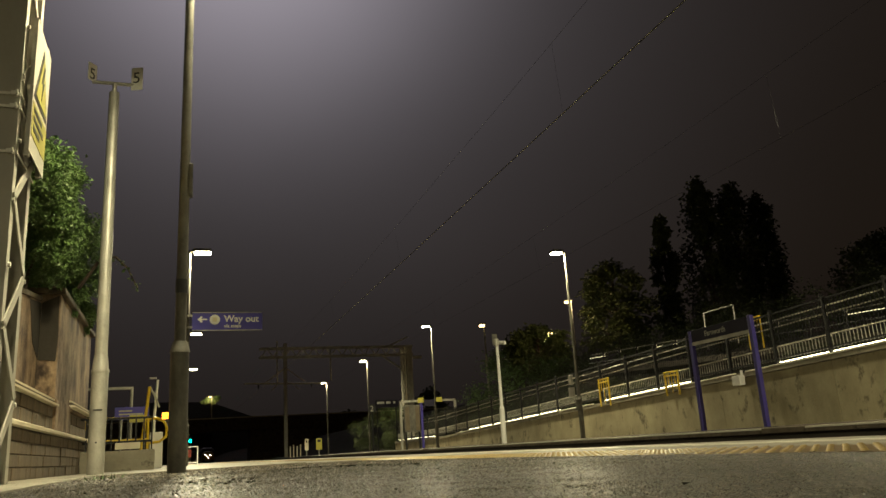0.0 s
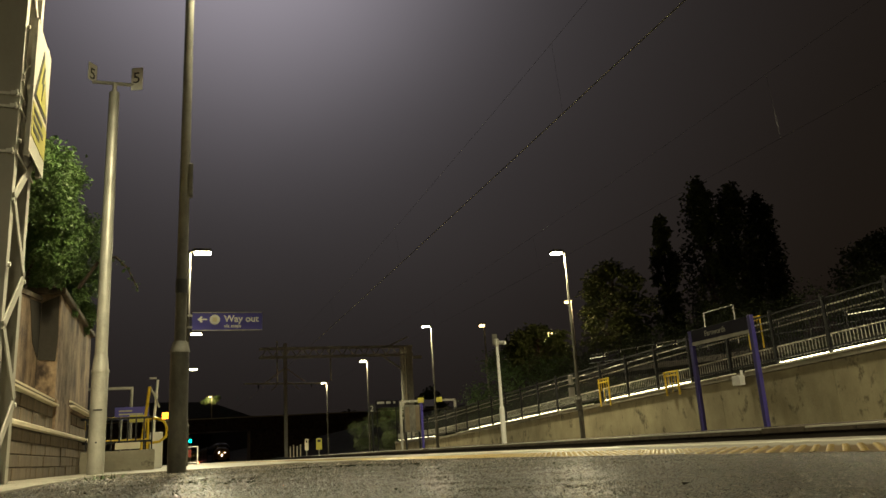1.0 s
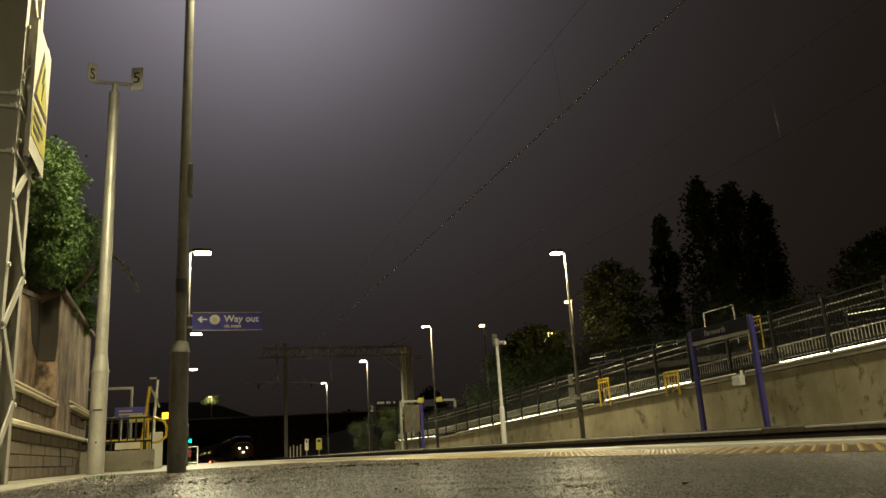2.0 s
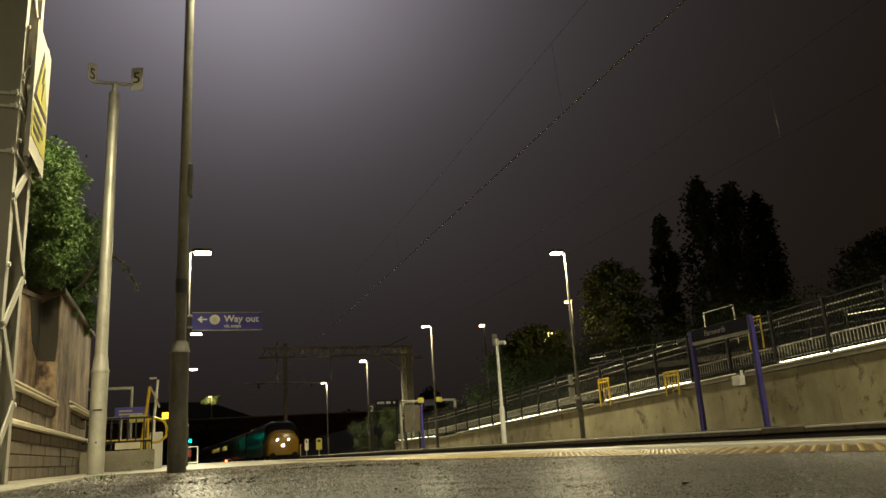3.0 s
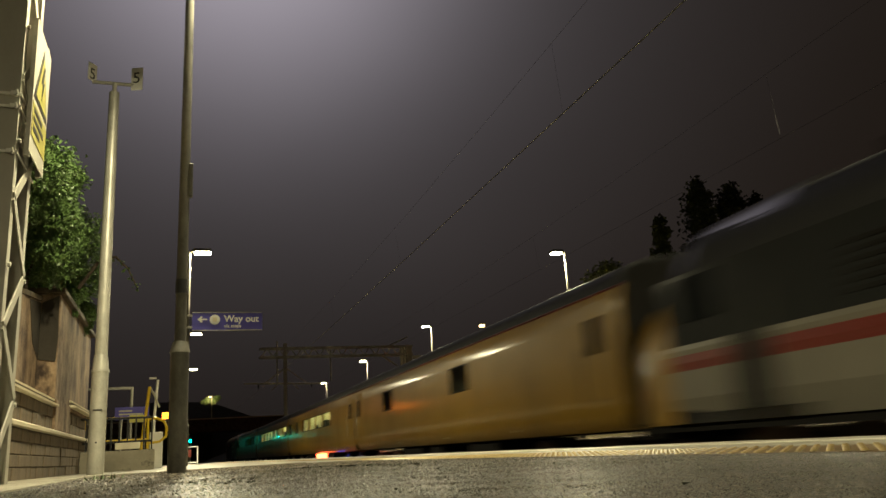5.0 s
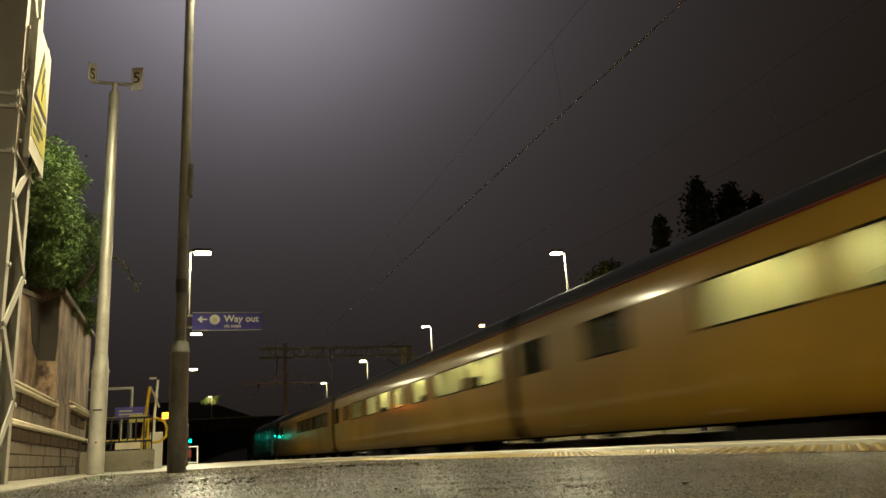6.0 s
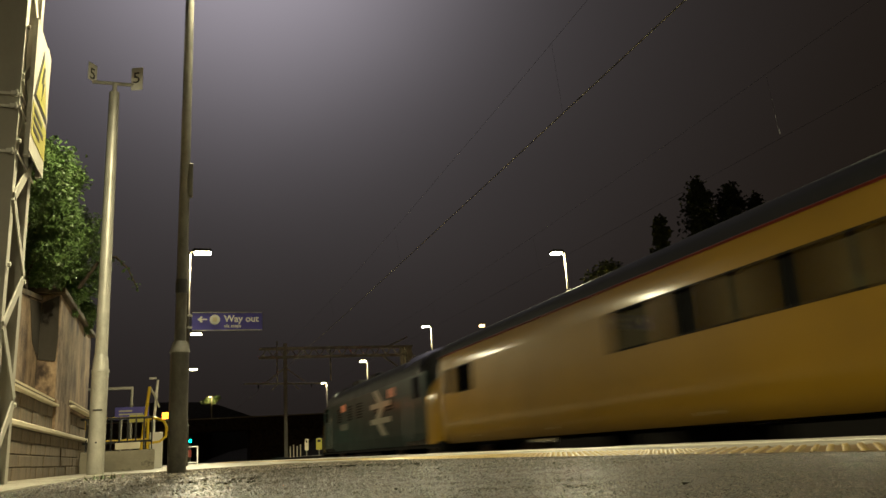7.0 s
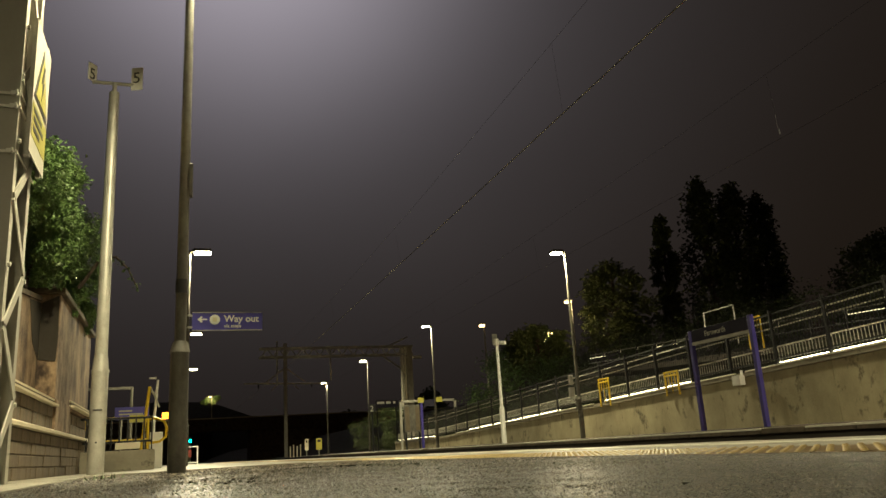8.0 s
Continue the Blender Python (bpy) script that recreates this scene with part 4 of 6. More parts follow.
def low_wall_and_railing():
    t = thing("wall_low", pose(0, 0, 0), "low concrete wall at the head of the stairs", "wall", kind="structure")
    bm = B()
    box(bm, -2.3, -0.40, 13.9, 14.15, -0.02, 0.33, 0.012)
    part("wall", bm, CONCRETE, t)
    bm = B()
    box(bm, -1.0, -0.62, 13.86, 13.9, 0.345, 0.45, 0.006)
    single("notice_board", bm, STONECAP, "small blank cream board on the low wall", "board")
    f = thing("stair_railing", pose(0, 14.0, 0.33), "black steel railing on the low wall", "railing")
    for z in (0.12, 0.50):
        bm = B()
        box(bm, -2.3, -0.45, -0.02, 0.02, z, z + 0.035)
        part("rail", bm, BLACKSTEEL, f)
    for i in range(15):
        bm = B()
        x = -2.2 + i * 0.125
        box(bm, x - 0.012, x + 0.012, -0.012, 0.012, 0.0, 0.52)
        part("bar", bm, BLACKSTEEL, f)
    for z, yy in ((0.62, 15.2), (0.22, 15.0)):
        h = thing("stair_handrail", pose(0, yy, 0), "yellow tubular stair handrail", "handrail", "stair handrails")
        bm = B()
        tube(bm, [(-2.2, 0, z + 0.30), (-0.55, 0, z + 0.30)], 0.018, 8)
        part("tube", bm, SAFEYELLOW, h)
        bm = B()
        tube(bm, [(-1.6, 0, 0.0), (-1.6, 0, z + 0.30)], 0.02, 8)
        part("upright", bm, SAFEYELLOW, h)
    h = thing("handrail_loop", pose(-0.45, 15.0, 0), "curved yellow handrail end beside the stairs", "handrail")
    bm = B()
    tube(bm, [(-0.1, 0, 0.88), (0.05, 0, 0.88), (0.17, 0, 0.82), (0.22, 0, 0.70), (0.20, 0, 0.55), (0.10, 0, 0.47), (-0.1, 0, 0.45)], 0.024, 8)
    part("loop", bm, SAFEYELLOW, h, smooth=True)
    bm = B()
    tube(bm, [(-0.1, 0, -0.01), (-0.1, 0, 0.9)], 0.022, 8)
    part("upright", bm, SAFEYELLOW, h)
    h = thing("stair_post", pose(-0.62, 16.5, 0), "tall yellow raking handrail beside the stairs", "handrail")
    bm = B()
    tube(bm, [(-0.10, 0, 0.0), (-0.10, 0, 0.4), (0.02, 0, 1.58)], 0.03, 8)
    part("upright", bm, SAFEYELLOW, h)
    bm = B()
    tube(bm, [(0.02, 0, 1.58), (0.10, 0.1, 1.45), (0.2, 0.3, 1.2)], 0.02, 8)
    part("brace", bm, GALV, h)
    h = thing("white_post", pose(-0.52, 17.2, 0), "white post with a small lamp bracket", "post")
    bm = B()
    tube(bm, [(0.0, 0, 0.0), (0.0, 0, 0.95), (0.05, 0, 1.78)], 0.028, 8)
    part("post", bm, SIGNWHITE, h)
    bm = B()
    box(bm, -0.12, 0.02, -0.03, 0.03, 1.80, 1.84, 0.006)
    part("arm", bm, GALV, h)
    bm = B()
    box(bm, -0.07, 0.18, -0.05, 0.05, -0.02, 0.72, 0.01)
    part("cabinet", bm, SIGNWHITE, h, "white cable cabinet")
    # blue direction sign on a post and yellow notices
    s = thing("direction_sign", pose(-1.35, 18.0, 0), "blue direction sign over the stairs on posts", "sign")
    bm = B()
    box(bm, 0.02, 0.70, -0.012, 0.012, 1.04, 1.30, 0.004)
    pn = part("panel", bm, SIGNBLUE, s)
    for x, z, w in ((0.10, 1.205, 0.26), (0.10, 1.135, 0.48)):
        bm = B()
        box(bm, x, x + w, -0.016, -0.0135, z, z + 0.032)
        part("text_bar", bm, GALV, pn)
    for x in (0.14, 0.60):
        bm = B()
        tube(bm, [(x, 0.03, -0.01), (x, 0.03, 1.28)], 0.03, 8)
        part("post", bm, GALV, s)
    for x in (-0.87, -0.745):
        bm = B()
        box(bm, x, x + 0.115, 15.1, 15.115, 0.83, 0.96, 0.002)
        single("stair_notice", bm, SIGNYELLOW, "yellow notice plate by the stairs", "sign", "stair notices")
    g = thing("gantry_post", pose(-1.15, 20.5, 0), "thin grey gantry with a long arm", "gantry")
    bm = B()
    tube(bm, [(0, 0, -0.01), (0, 0, 1.93)], 0.035, 8)
    part("post", bm, COLUMN, g)
    bm = B()
    box(bm, -1.3, 0.03, -0.04, 0.04, 1.90, 1.96)
    part("arm", bm, COLUMN, g)


# ---- signs ----
def way_out_sign():
    t = thing("way_out_sign", pose(0.14, 18.93, 3.09), "blue and white way out sign on the lamp column", "sign")
    bm = B()
    box(bm, 0.06, 1.68, -0.025, 0.025, 0.0, 0.42, 0.006)
    pn = part("panel", bm, SIGNBLUE, t)
    bm = B()
    box(bm, 0.06, 1.68, -0.029, 0.029, 0.412, 0.428)
    box(bm, 0.06, 1.68, -0.029, 0.029, -0.008, 0.006)
    part("trim", bm, GALV, t)
    words_mesh("Way out", 0.225, 0.79, 0.195, -0.0285, SIGNWHITE, pn, "white lettering")
    words_mesh("via steps", 0.115, 0.79, 0.06, -0.0285, SIGNWHITE, pn, "white lettering")
    bm = B()
    plate(bm, [(0.18, -0.0265, 0.255), (0.27, -0.0265, 0.335), (0.30, -0.0265, 0.305), (0.265, -0.0265, 0.272), (0.40, -0.0265, 0.272), (0.40, -0.0265, 0.238), (0.265, -0.0265, 0.238), (0.30, -0.0265, 0.205), (0.27, -0.0265, 0.175)], (0, -1, 0), 0.003)
    part("arrow", bm, SIGNWHITE, pn)
    bm = B()
    plate(bm, [(0.575 + 0.12 * math.cos(a), -0.0265, 0.25 + 0.12 * math.sin(a)) for a in [k * math.pi / 12 for k in range(24)]], (0, -1, 0), 0.003)
    part("symbol_disc", bm, SIGNWHITE, pn)
    bm = B()
    box(bm, 0.525, 0.625, -0.0325, -0.0305, 0.20, 0.30)
    part("symbol", bm, STONECAP, pn)
    bm = B()
    box(bm, -0.05, 0.07, -0.03, 0.03, 0.05, 0.09)
    box(bm, -0.05, 0.07, -0.03, 0.03, 0.33, 0.37)
    part("bracket", bm, GALV, t)


def station_sign():
    t = thing("station_sign", pose(10.0, 11.62, 0.21), "station name sign between two blue posts", "sign")
    for y in (0.0, 1.82):
        bm = B()
        box(bm, -0.045, 0.045, y - 0.045, y + 0.045, -0.14, 1.90 if y == 0 else 1.88, 0.012)
        part("post", bm, POSTBLUE, t)
    bm = B()
    box(bm, -0.03, 0.03, 0.05, 1.77, 1.635, 1.88, 0.006)
    pn = part("panel", bm, DIMPANEL, t)
    bm = B()
    box(bm, -0.036, 0.036, 0.05, 1.77, 1.57, 1.632)
    part("strip", bm, GALV, t, "pale strip under the panel")
    text_mesh("word", "Farnworth", 0.15, pose(-0.0335, 1.34, 1.705, 90, 0, -90), GALV, pn, "pale lettering")


def platform_clutter():
    # camera pole on the far platform
    t = thing("camera_pole", pose(10.0, 23.85, 0.2), "pale grey camera pole on the far platform", "camera pole")
    bm = B()
    tube(bm, [(0, 0, -0.14), (0, 0, 1.0)], 0.085, 14)
    tube(bm, [(0, 0, 1.0), (0, 0, 1.06)], 0.085, 14, 0.055)
    part("base", bm, SIGNWHITE, t, smooth=True)
    bm = B()
    tube(bm, [(0, 0, 1.04), (0, 0, 3.1)], 0.055, 12, 0.05)
    part("shaft", bm, SIGNWHITE, t, smooth=True)
    bm = B()
    tube(bm, [(-0.02, 0.0, 3.05), (-0.02, 0.0, 3.28)], 0.09, 10)
    tube(bm, [(0.02, 0, 3.2), (0.13, 0, 3.2)], 0.03, 8)
    part("dome", bm, GALV, t, smooth=True)
    bm = B()
    tube(bm, [(0.10, 0.02, 3.16), (0.20, -0.24, 3.12)], 0.065, 10)
    part("camera_body", bm, SIGNWHITE, t, smooth=True)
    bm = B()
    box(bm, -0.16, 0.02, -0.02, 0.0, 3.1, 3.45)
    part("antenna_frame", bm, COLUMN, t)
    # boxes on the nearest far lamp
    b = thing("equipment_box", pose(9.9, 18.75, 1.15), "grey equipment boxes strapped to the lamp column", "equipment box")
    for z, w in ((0.0, 0.07), (0.33, 0.05)):
        bm = B()
        box(bm, -w, w, -0.1, -0.0, z, z + 0.26, 0.01)
        part("case", bm, GALV, b)
    bm = B()
    box(bm, 0.1, 0.18, -0.1, 0.0, -0.35, -0.05, 0.01)
    part("case", bm, COLUMN, b)
    s = thing("wall_light_box", pose(WALL_X - 0.05, 13.15, 0.92), "white junction box on the ramp wall", "box")
    bm = B()
    box(bm, -0.14, 0.0, -0.12, 0.12, 0.0, 0.20, 0.012)
    part("case", bm, SIGNWHITE, s)
    bm = B()
    box(bm, -0.1, -0.04, -0.13, -0.11, 0.18, 0.30, 0.006)
    part("bracket", bm, SIGNWHITE, s)
    # entrance frame to the ramp with two yellow plates
    g = thing("ramp_portal", pose(0, 36.0, 0.22), "pale steel entrance frame with yellow plates", "frame")
    for x in (9.90, 12.65):
        bm = B()
        box(bm, x - 0.05, x + 0.05, -0.05, 0.05, -0.16, 2.12, 0.006)
        part("upright", bm, GALV, g)
    bm = B()
    box(bm, 9.85, 12.70, -0.05, 0.05, 2.02, 2.12, 0.006)
    part("lintel", bm, GALV, g)
    for x in (10.75, 11.68):
        bm = B()
        box(bm, x, x + 0.30, -0.07, -0.052, 1.98, 2.22, 0.004)
        part("yellow_plate", bm, SIGNYELLOW, g)
    bm = B()
    box(bm, 11.06, 11.67, -0.062, -0.045, 1.80, 2.12, 0.004)
    part("dark_panel", bm, DIMPANEL, g)
    c = thing("poster_case", pose(9.97, 35.7, 0.22), "weathered grey poster case beside the ramp entrance", "poster case")
    bm = B()
    box(bm, 0.0, 0.78, -0.04, 0.04, 0.62, 1.88, 0.01)
    part("case", bm, COLUMN, c)
    for i, x in enumerate((0.05, 0.30, 0.55)):
        bm = B()
        box(bm, x, x + 0.2, -0.048, -0.042, 0.70, 1.80)
        part("poster", bm, COLUMN if i % 2 else MORTAR, c)
    for x in (0.06, 0.72):
        bm = B()
        box(bm, x - 0.04, x + 0.04, -0.03, 0.03, -0.16, 0.64)
        part("leg", bm, BLACKSTEEL, c)
    p = thing("help_post", pose(10.75, 35.4, 0.22), "tall blue platform post", "post")
    bm = B()
    box(bm, -0.06, 0.06, -0.06, 0.06, -0.16, 1.95, 0.01)
    part("body", bm, POSTBLUE, p)
    s = thing("platform_sign", pose(9.97, 41.0, 0.18), "dark hanging platform sign with white symbols", "sign")
    bm = B()
    box(bm, -0.1, 1.15, -0.03, 0.03, 2.15, 2.55, 0.006)
    pn = part("panel", bm, DIMPANEL, s)
    for x, w in ((0.0, 0.4), (0.5, 0.25), (0.9, 0.12)):
        bm = B()
        box(bm, x, x + w, -0.036, -0.032, 2.34, 2.46)
        part("symbol", bm, SIGNWHITE, pn)
    for x in (0.0, 1.05):
        bm = B()
        tube(bm, [(x, 0, -0.13), (x, 0, 2.2)], 0.035, 8)
        part("post", bm, BLACKSTEEL, s)
    s = thing("platform_number", pose(9.55, 40.4, 0.22), "white platform number on a dark post", "sign")
    bm = B()
    box(bm, -0.04, 0.04, 0, 0.05, -0.16, 2.3)
    part("post", bm, BLACKSTEEL, s)
    bm = B()
    box(bm, -0.2, 0.2, -0.02, 0, 1.85, 2.25)
    pn = part("panel", bm, SIGNBLACK, s)
    text_mesh("number", "2", 0.42, pose(-0.12, -0.022, 1.9, 90, 0, 0), SIGNWHITE, pn)
    for x, y, w, h, mt, lab in ((9.25, 62.4, 0.30, 0.85, STONECAP, "white warning sign at the platform end"), (10.08, 62.0, 0.46, 0.85, SIGNYELLOW, "yellow warning sign at the platform end")):
        s = thing("platform_end_sign", pose(x, y, 0.2), lab, "sign", "platform end signs")
        bm = B()
        box(bm, 0, w, -0.02, 0.0, 0.28, 0.28 + h, 0.006)
        pn = part("panel", bm, mt, s)
        bm = B()
        box(bm, 0.1, w - 0.1, -0.026, -0.022, 0.85, 1.05)
        part("symbol", bm, SIGNBLACK, pn)
        bm = B()
        box(bm, w / 2 - 0.03, w / 2 + 0.03, 0.002, 0.05, -0.16, 1.2)
        part("post", bm, GALV, s)
    for i in range(4):
        s = thing("end_fence", pose(8.6 + 0.25 * i, 66 - 0.2 * i, 0.1), "short weathered fence post at the platform end", "post", "end fence")
        bm = B()
        box(bm, -0.05, 0.05, -0.05, 0.05, -0.1, 0.8 + 0.1 * (i % 2), 0.01)
        part("post", bm, STONECAP, s)


def signals():
    s = thing("railway_signal", pose(1.12, 98.0, -0.05), "railway signal showing a green light", "signal")
    bm = B()
    tube(bm, [(0, 0, -1.0), (0, 0, 3.1)], 0.08, 10)
    part("post", bm, GALV, s)
    bm = B()
    box(bm, -0.2, 0.2, -0.1, 0.12, 2.2, 3.0, 0.03)
    hd = part("signal_head", bm, SIGNBLACK, s)
    bm = B()
    tube(bm, [(0, -0.1, 2.64), (0, -0.16, 2.64)], 0.15, 16)
    part("lens", bm, GREENLAMP, hd, "green glowing lens")
    d = thing("departure_display", pose(-0.47, 48.2, 0), "departure display with glowing orange characters on a post", "display")
    bm = B()
    tube(bm, [(0.0, 0, -0.02), (0.0, 0, 2.6)], 0.06, 10)
    part("post", bm, COLUMN, d)
    bm = B()
    box(bm, -0.62, 0.62, -0.12, 0.12, 2.52, 3.0, 0.02)
    cs = part("case", bm, SIGNBLACK, d)
    for z in (2.62, 2.76, 2.88):
        bm = B()
        box(bm, -0.55, 0.55, -0.126, -0.122, z, z + 0.09)
        part("text_row", bm, ORANGELED, cs)
    bm = B()
    box(bm, 0.622, 0.628, -0.09, 0.09, 2.6, 2.95)
    part("text_row", bm, ORANGELED, cs)
    w = thing("end_gate", pose(0.30, 34.0, 0), "white tubular gate with a red notice", "gate")
    for x in (-0.1, 0.38):
        bm = B()
        tube(bm, [(x, 0, -0.02), (x, 0, 0.72)], 0.025, 8)
        part("upright", bm, SIGNWHITE, w)
    for z in (0.08, 0.70):
        bm = B()
        tube(bm, [(-0.1, 0, z), (0.38, 0, z)], 0.022, 8)
        part("rail", bm, SIGNWHITE, w)
    bm = B()
    box(bm, -0.02, 0.14, -0.02, -0.005, 0.30, 0.60)
    part("notice", bm, LOCORED, w, "red notice plate")


# ---- distance ----
def tree(x, y, z, h, r, seed, label, kind="round", material=LEAFDARK, per=260, leaf=0.42):
    rnd = random.Random(seed)
    t = thing("tree", pose(x, y, z), label, "tree", "bank trees")
    bm = B()
    tube(bm, [(0, 0, -0.5), (0.1, 0, h * 0.3), (0.0, 0.1, h * 0.65), (0.05, 0, h * 0.92)], 0.03 * h * 0.7, 9, 0.03)
    part("trunk", bm, BARK, t)
    n = 26 if kind == "tall" else 22
    bm2 = B()
    for i in range(n):
        u = i / (n - 1)
        if kind == "tall":
            zc = h * (0.12 + 0.84 * u)
            rad = r * (1 - 0.8 * u ** 2.2) * 0.6
        else:
            zc = h * (0.25 + 0.62 * u)
            rad = r * math.sqrt(max(0.1, 1 - (2 * u - 0.9) ** 2)) * 0.75
        a = i * 2.4 + rnd.random()
        c = (rad * math.cos(a) * rnd.uniform(0.4, 1.1), rad * math.sin(a) * rnd.uniform(0.4, 1.1), zc)
        s = r * rnd.uniform(0.32, 0.55) * (1 - 0.4 * u)
        leaves(bm2, c, (s, s, s * (1.5 if kind == "tall" else 0.85)), per, leaf, seed * 100 + i, 0.2)
        limb = B()
        tube(limb, [(0, 0, zc * 0.72), (c[0] * 0.5, c[1] * 0.5, zc * 0.85), c], 0.012 * h * 0.5, 5, 0.02)
        part("limb", limb, BARK, t)
    part("crown", bm2, material, t)


def build_distance():
    tall = "tall dark poplar on the bank"
    tree(51.6, 60, 5.5, 18.3, 4.6, 21, tall, "tall")
    tree(54.8, 60, 5.5, 17.4, 3.6, 22, tall, "tall")
    tree(42.9, 60, 5.5, 14.6, 2.2, 23, tall, "tall")
    tree(48.6, 61, 5.5, 19.0, 4.6, 24, tall, "tall")
    rnd = tall.replace("tall dark poplar", "dark round-headed tree")
    tree(37.0, 60, 5, 11.5, 5.0, 25, rnd)
    tree(66, 58, 5, 14.5, 6.5, 26, rnd)
    tree(74, 60, 5, 18.0, 8.0, 27, rnd)
    tree(30, 62, 4.5, 6.0, 4.0, 28, rnd)
    bush = "dense green shrubs on the bank behind the ramp"
    cl = []
    r2 = random.Random(40)
    for i in range(150):
        y = r2.uniform(6, 42)
        x = (13.3 + r2.uniform(0, 0.6)) if i % 2 else (17 + r2.uniform(0, 5))
        z = (0.9 + r2.uniform(0, 0.9)) if i % 2 else (2.2 + (x - 17) * 0.4 + r2.uniform(0, 1.3))
        s = r2.uniform(0.45, 0.7) if i % 2 else r2.uniform(0.8, 1.4)
        cl.append(((x, y, z), (s, s, s * 0.9)))
    shrub("hedge", pose(0, 0, 0), cl, LEAFDEEP, bush, "shrub", 41, 0.10, 420, [[(18, 8 + 3 * i, 0.3), (18.5, 8 + 3 * i, 2.0)] for i in range(11)])
    cl = []
    for i in range(46):
        y = r2.uniform(46, 60)
        s = r2.uniform(0.35, 0.75)
        x = 11.6 + r2.uniform(0, 2.9)
        cl.append(((x, y, r2.uniform(0.3, 2.9 - 0.5 * abs(x - 12.6))), (s, s, s)))
    shrub("shrub", pose(0, 0, 0), cl, LEAFDARK, "dim green shrubs behind the far platform", "shrub", 43, 0.09, 260, [[(12.8, 44, -0.1), (13, 44, 1.5)], [(13, 49, -0.1), (13, 49, 1.6)]])
    cl = []
    for i in range(26):
        s = r2.uniform(0.8, 1.5)
        cl.append(((15.5 + r2.uniform(0, 5), r2.uniform(36, 46), r2.uniform(0.8, 5.0)), (s, s, s)))
    shrub("tall_shrub", pose(0, 0, 0), cl, LEAF, "tall dark green shrub behind the ramp's foot", "shrub", 44, 0.16, 320, [[(16.5, 38, 0.0), (17, 39, 3.5)], [(18.5, 42, 0.0), (18.7, 42, 3.6)]])
    # overbridge across the line, far off
    bm = B()
    rows = []
    for k in range(-30, 31):
        x = k * 12.0
        off = 165.0 if abs(k) < 2 else 0.0
        hgt = (26.0 if off else 7.5) + 3 * noise.noise(Vector((k * 0.37, 2.0, 0)))
        rows.append([bm.verts.new(p) for p in ((x, 170 + off, -1.3), (x, 178 + off, hgt * 0.7), (x, 195 + off, hgt), (x, 260 + off, hgt * 0.8))])
    for r, q in zip(rows, rows[1:]):
        for i in range(3):
            bm.faces.new((r[i], r[i + 1], q[i + 1], q[i]))
    single("far_bank", bm, EARTH, "dark distant bank beyond the bridge", "bank", kind="structure")
    t = thing("road_bridge", pose(0, 128, 0), "dark brick road bridge over the railway", "bridge")
    bm = B()
    box(bm, -40, 46, 0, 7, 4.6, 5.8, 0.05)
    part("deck", bm, BRICK, t)
    bm = B()
    box(bm, -40, 46, -0.1, 0.3, 5.8, 6.5, 0.05)
    part("parapet", bm, BRICK, t)
    bm = B()
    box(bm, -40, 46, -0.2, 0.4, 6.5, 6.66, 0.03)
    part("coping", bm, STONECAP, t, "pale stone coping")
    for x0, x1 in ((-40, -4.5), (10.5, 46)):
        bm = B()
        box(bm, x0, x1, 0.3, 6.7, -1.3, 4.6)
        part("abutment", bm, BRICK, t)
    r3 = random.Random(8)
    for tx in (-40, -31, -23, -15, 22, 30, 38, 47):
        k = tx
        tree(tx + r3.uniform(-2, 2), 146 + r3.uniform(-5, 8), -1.0, 8.5 + r3.uniform(-1, 5), 5.0, 160 + k, "dark tree beyond the road bridge", "round", LEAFDARK, 110, 0.7)
    distant_lamp(0.402 * 46, 46, 0.165 * 46, 5.5, "lit lamp on the approach road behind the ramp", SODIUM, 0.6)
    distant_lamp(0.5427 * 52, 52, 0.199 * 52, 7.0, "lit sodium street lamp among the trees", power=700)
    distant_lamp(0.5099 * 62, 62, 0.152 * 62, 6.0, "lit sodium street lamp among the trees", power=900)
    distant_lamp(0.0356 * 133.5, 133.5, 0.078 * 133.5, 4.6, "lit street lamp on the bridge", power=200)
    cl = [((3.6 + 0.7 * i, 134.4, 9.7 + 0.5 * (i % 2)), (0.9, 0.5, 0.7)) for i in range(4)]
    shrub("tree", pose(0, 0, 0), cl, LEAF, "lit tree top above the bridge", "tree", 45, 0.3, 90, [[(4.8, 134.4, 5.7), (4.8, 134.4, 9.6)]])


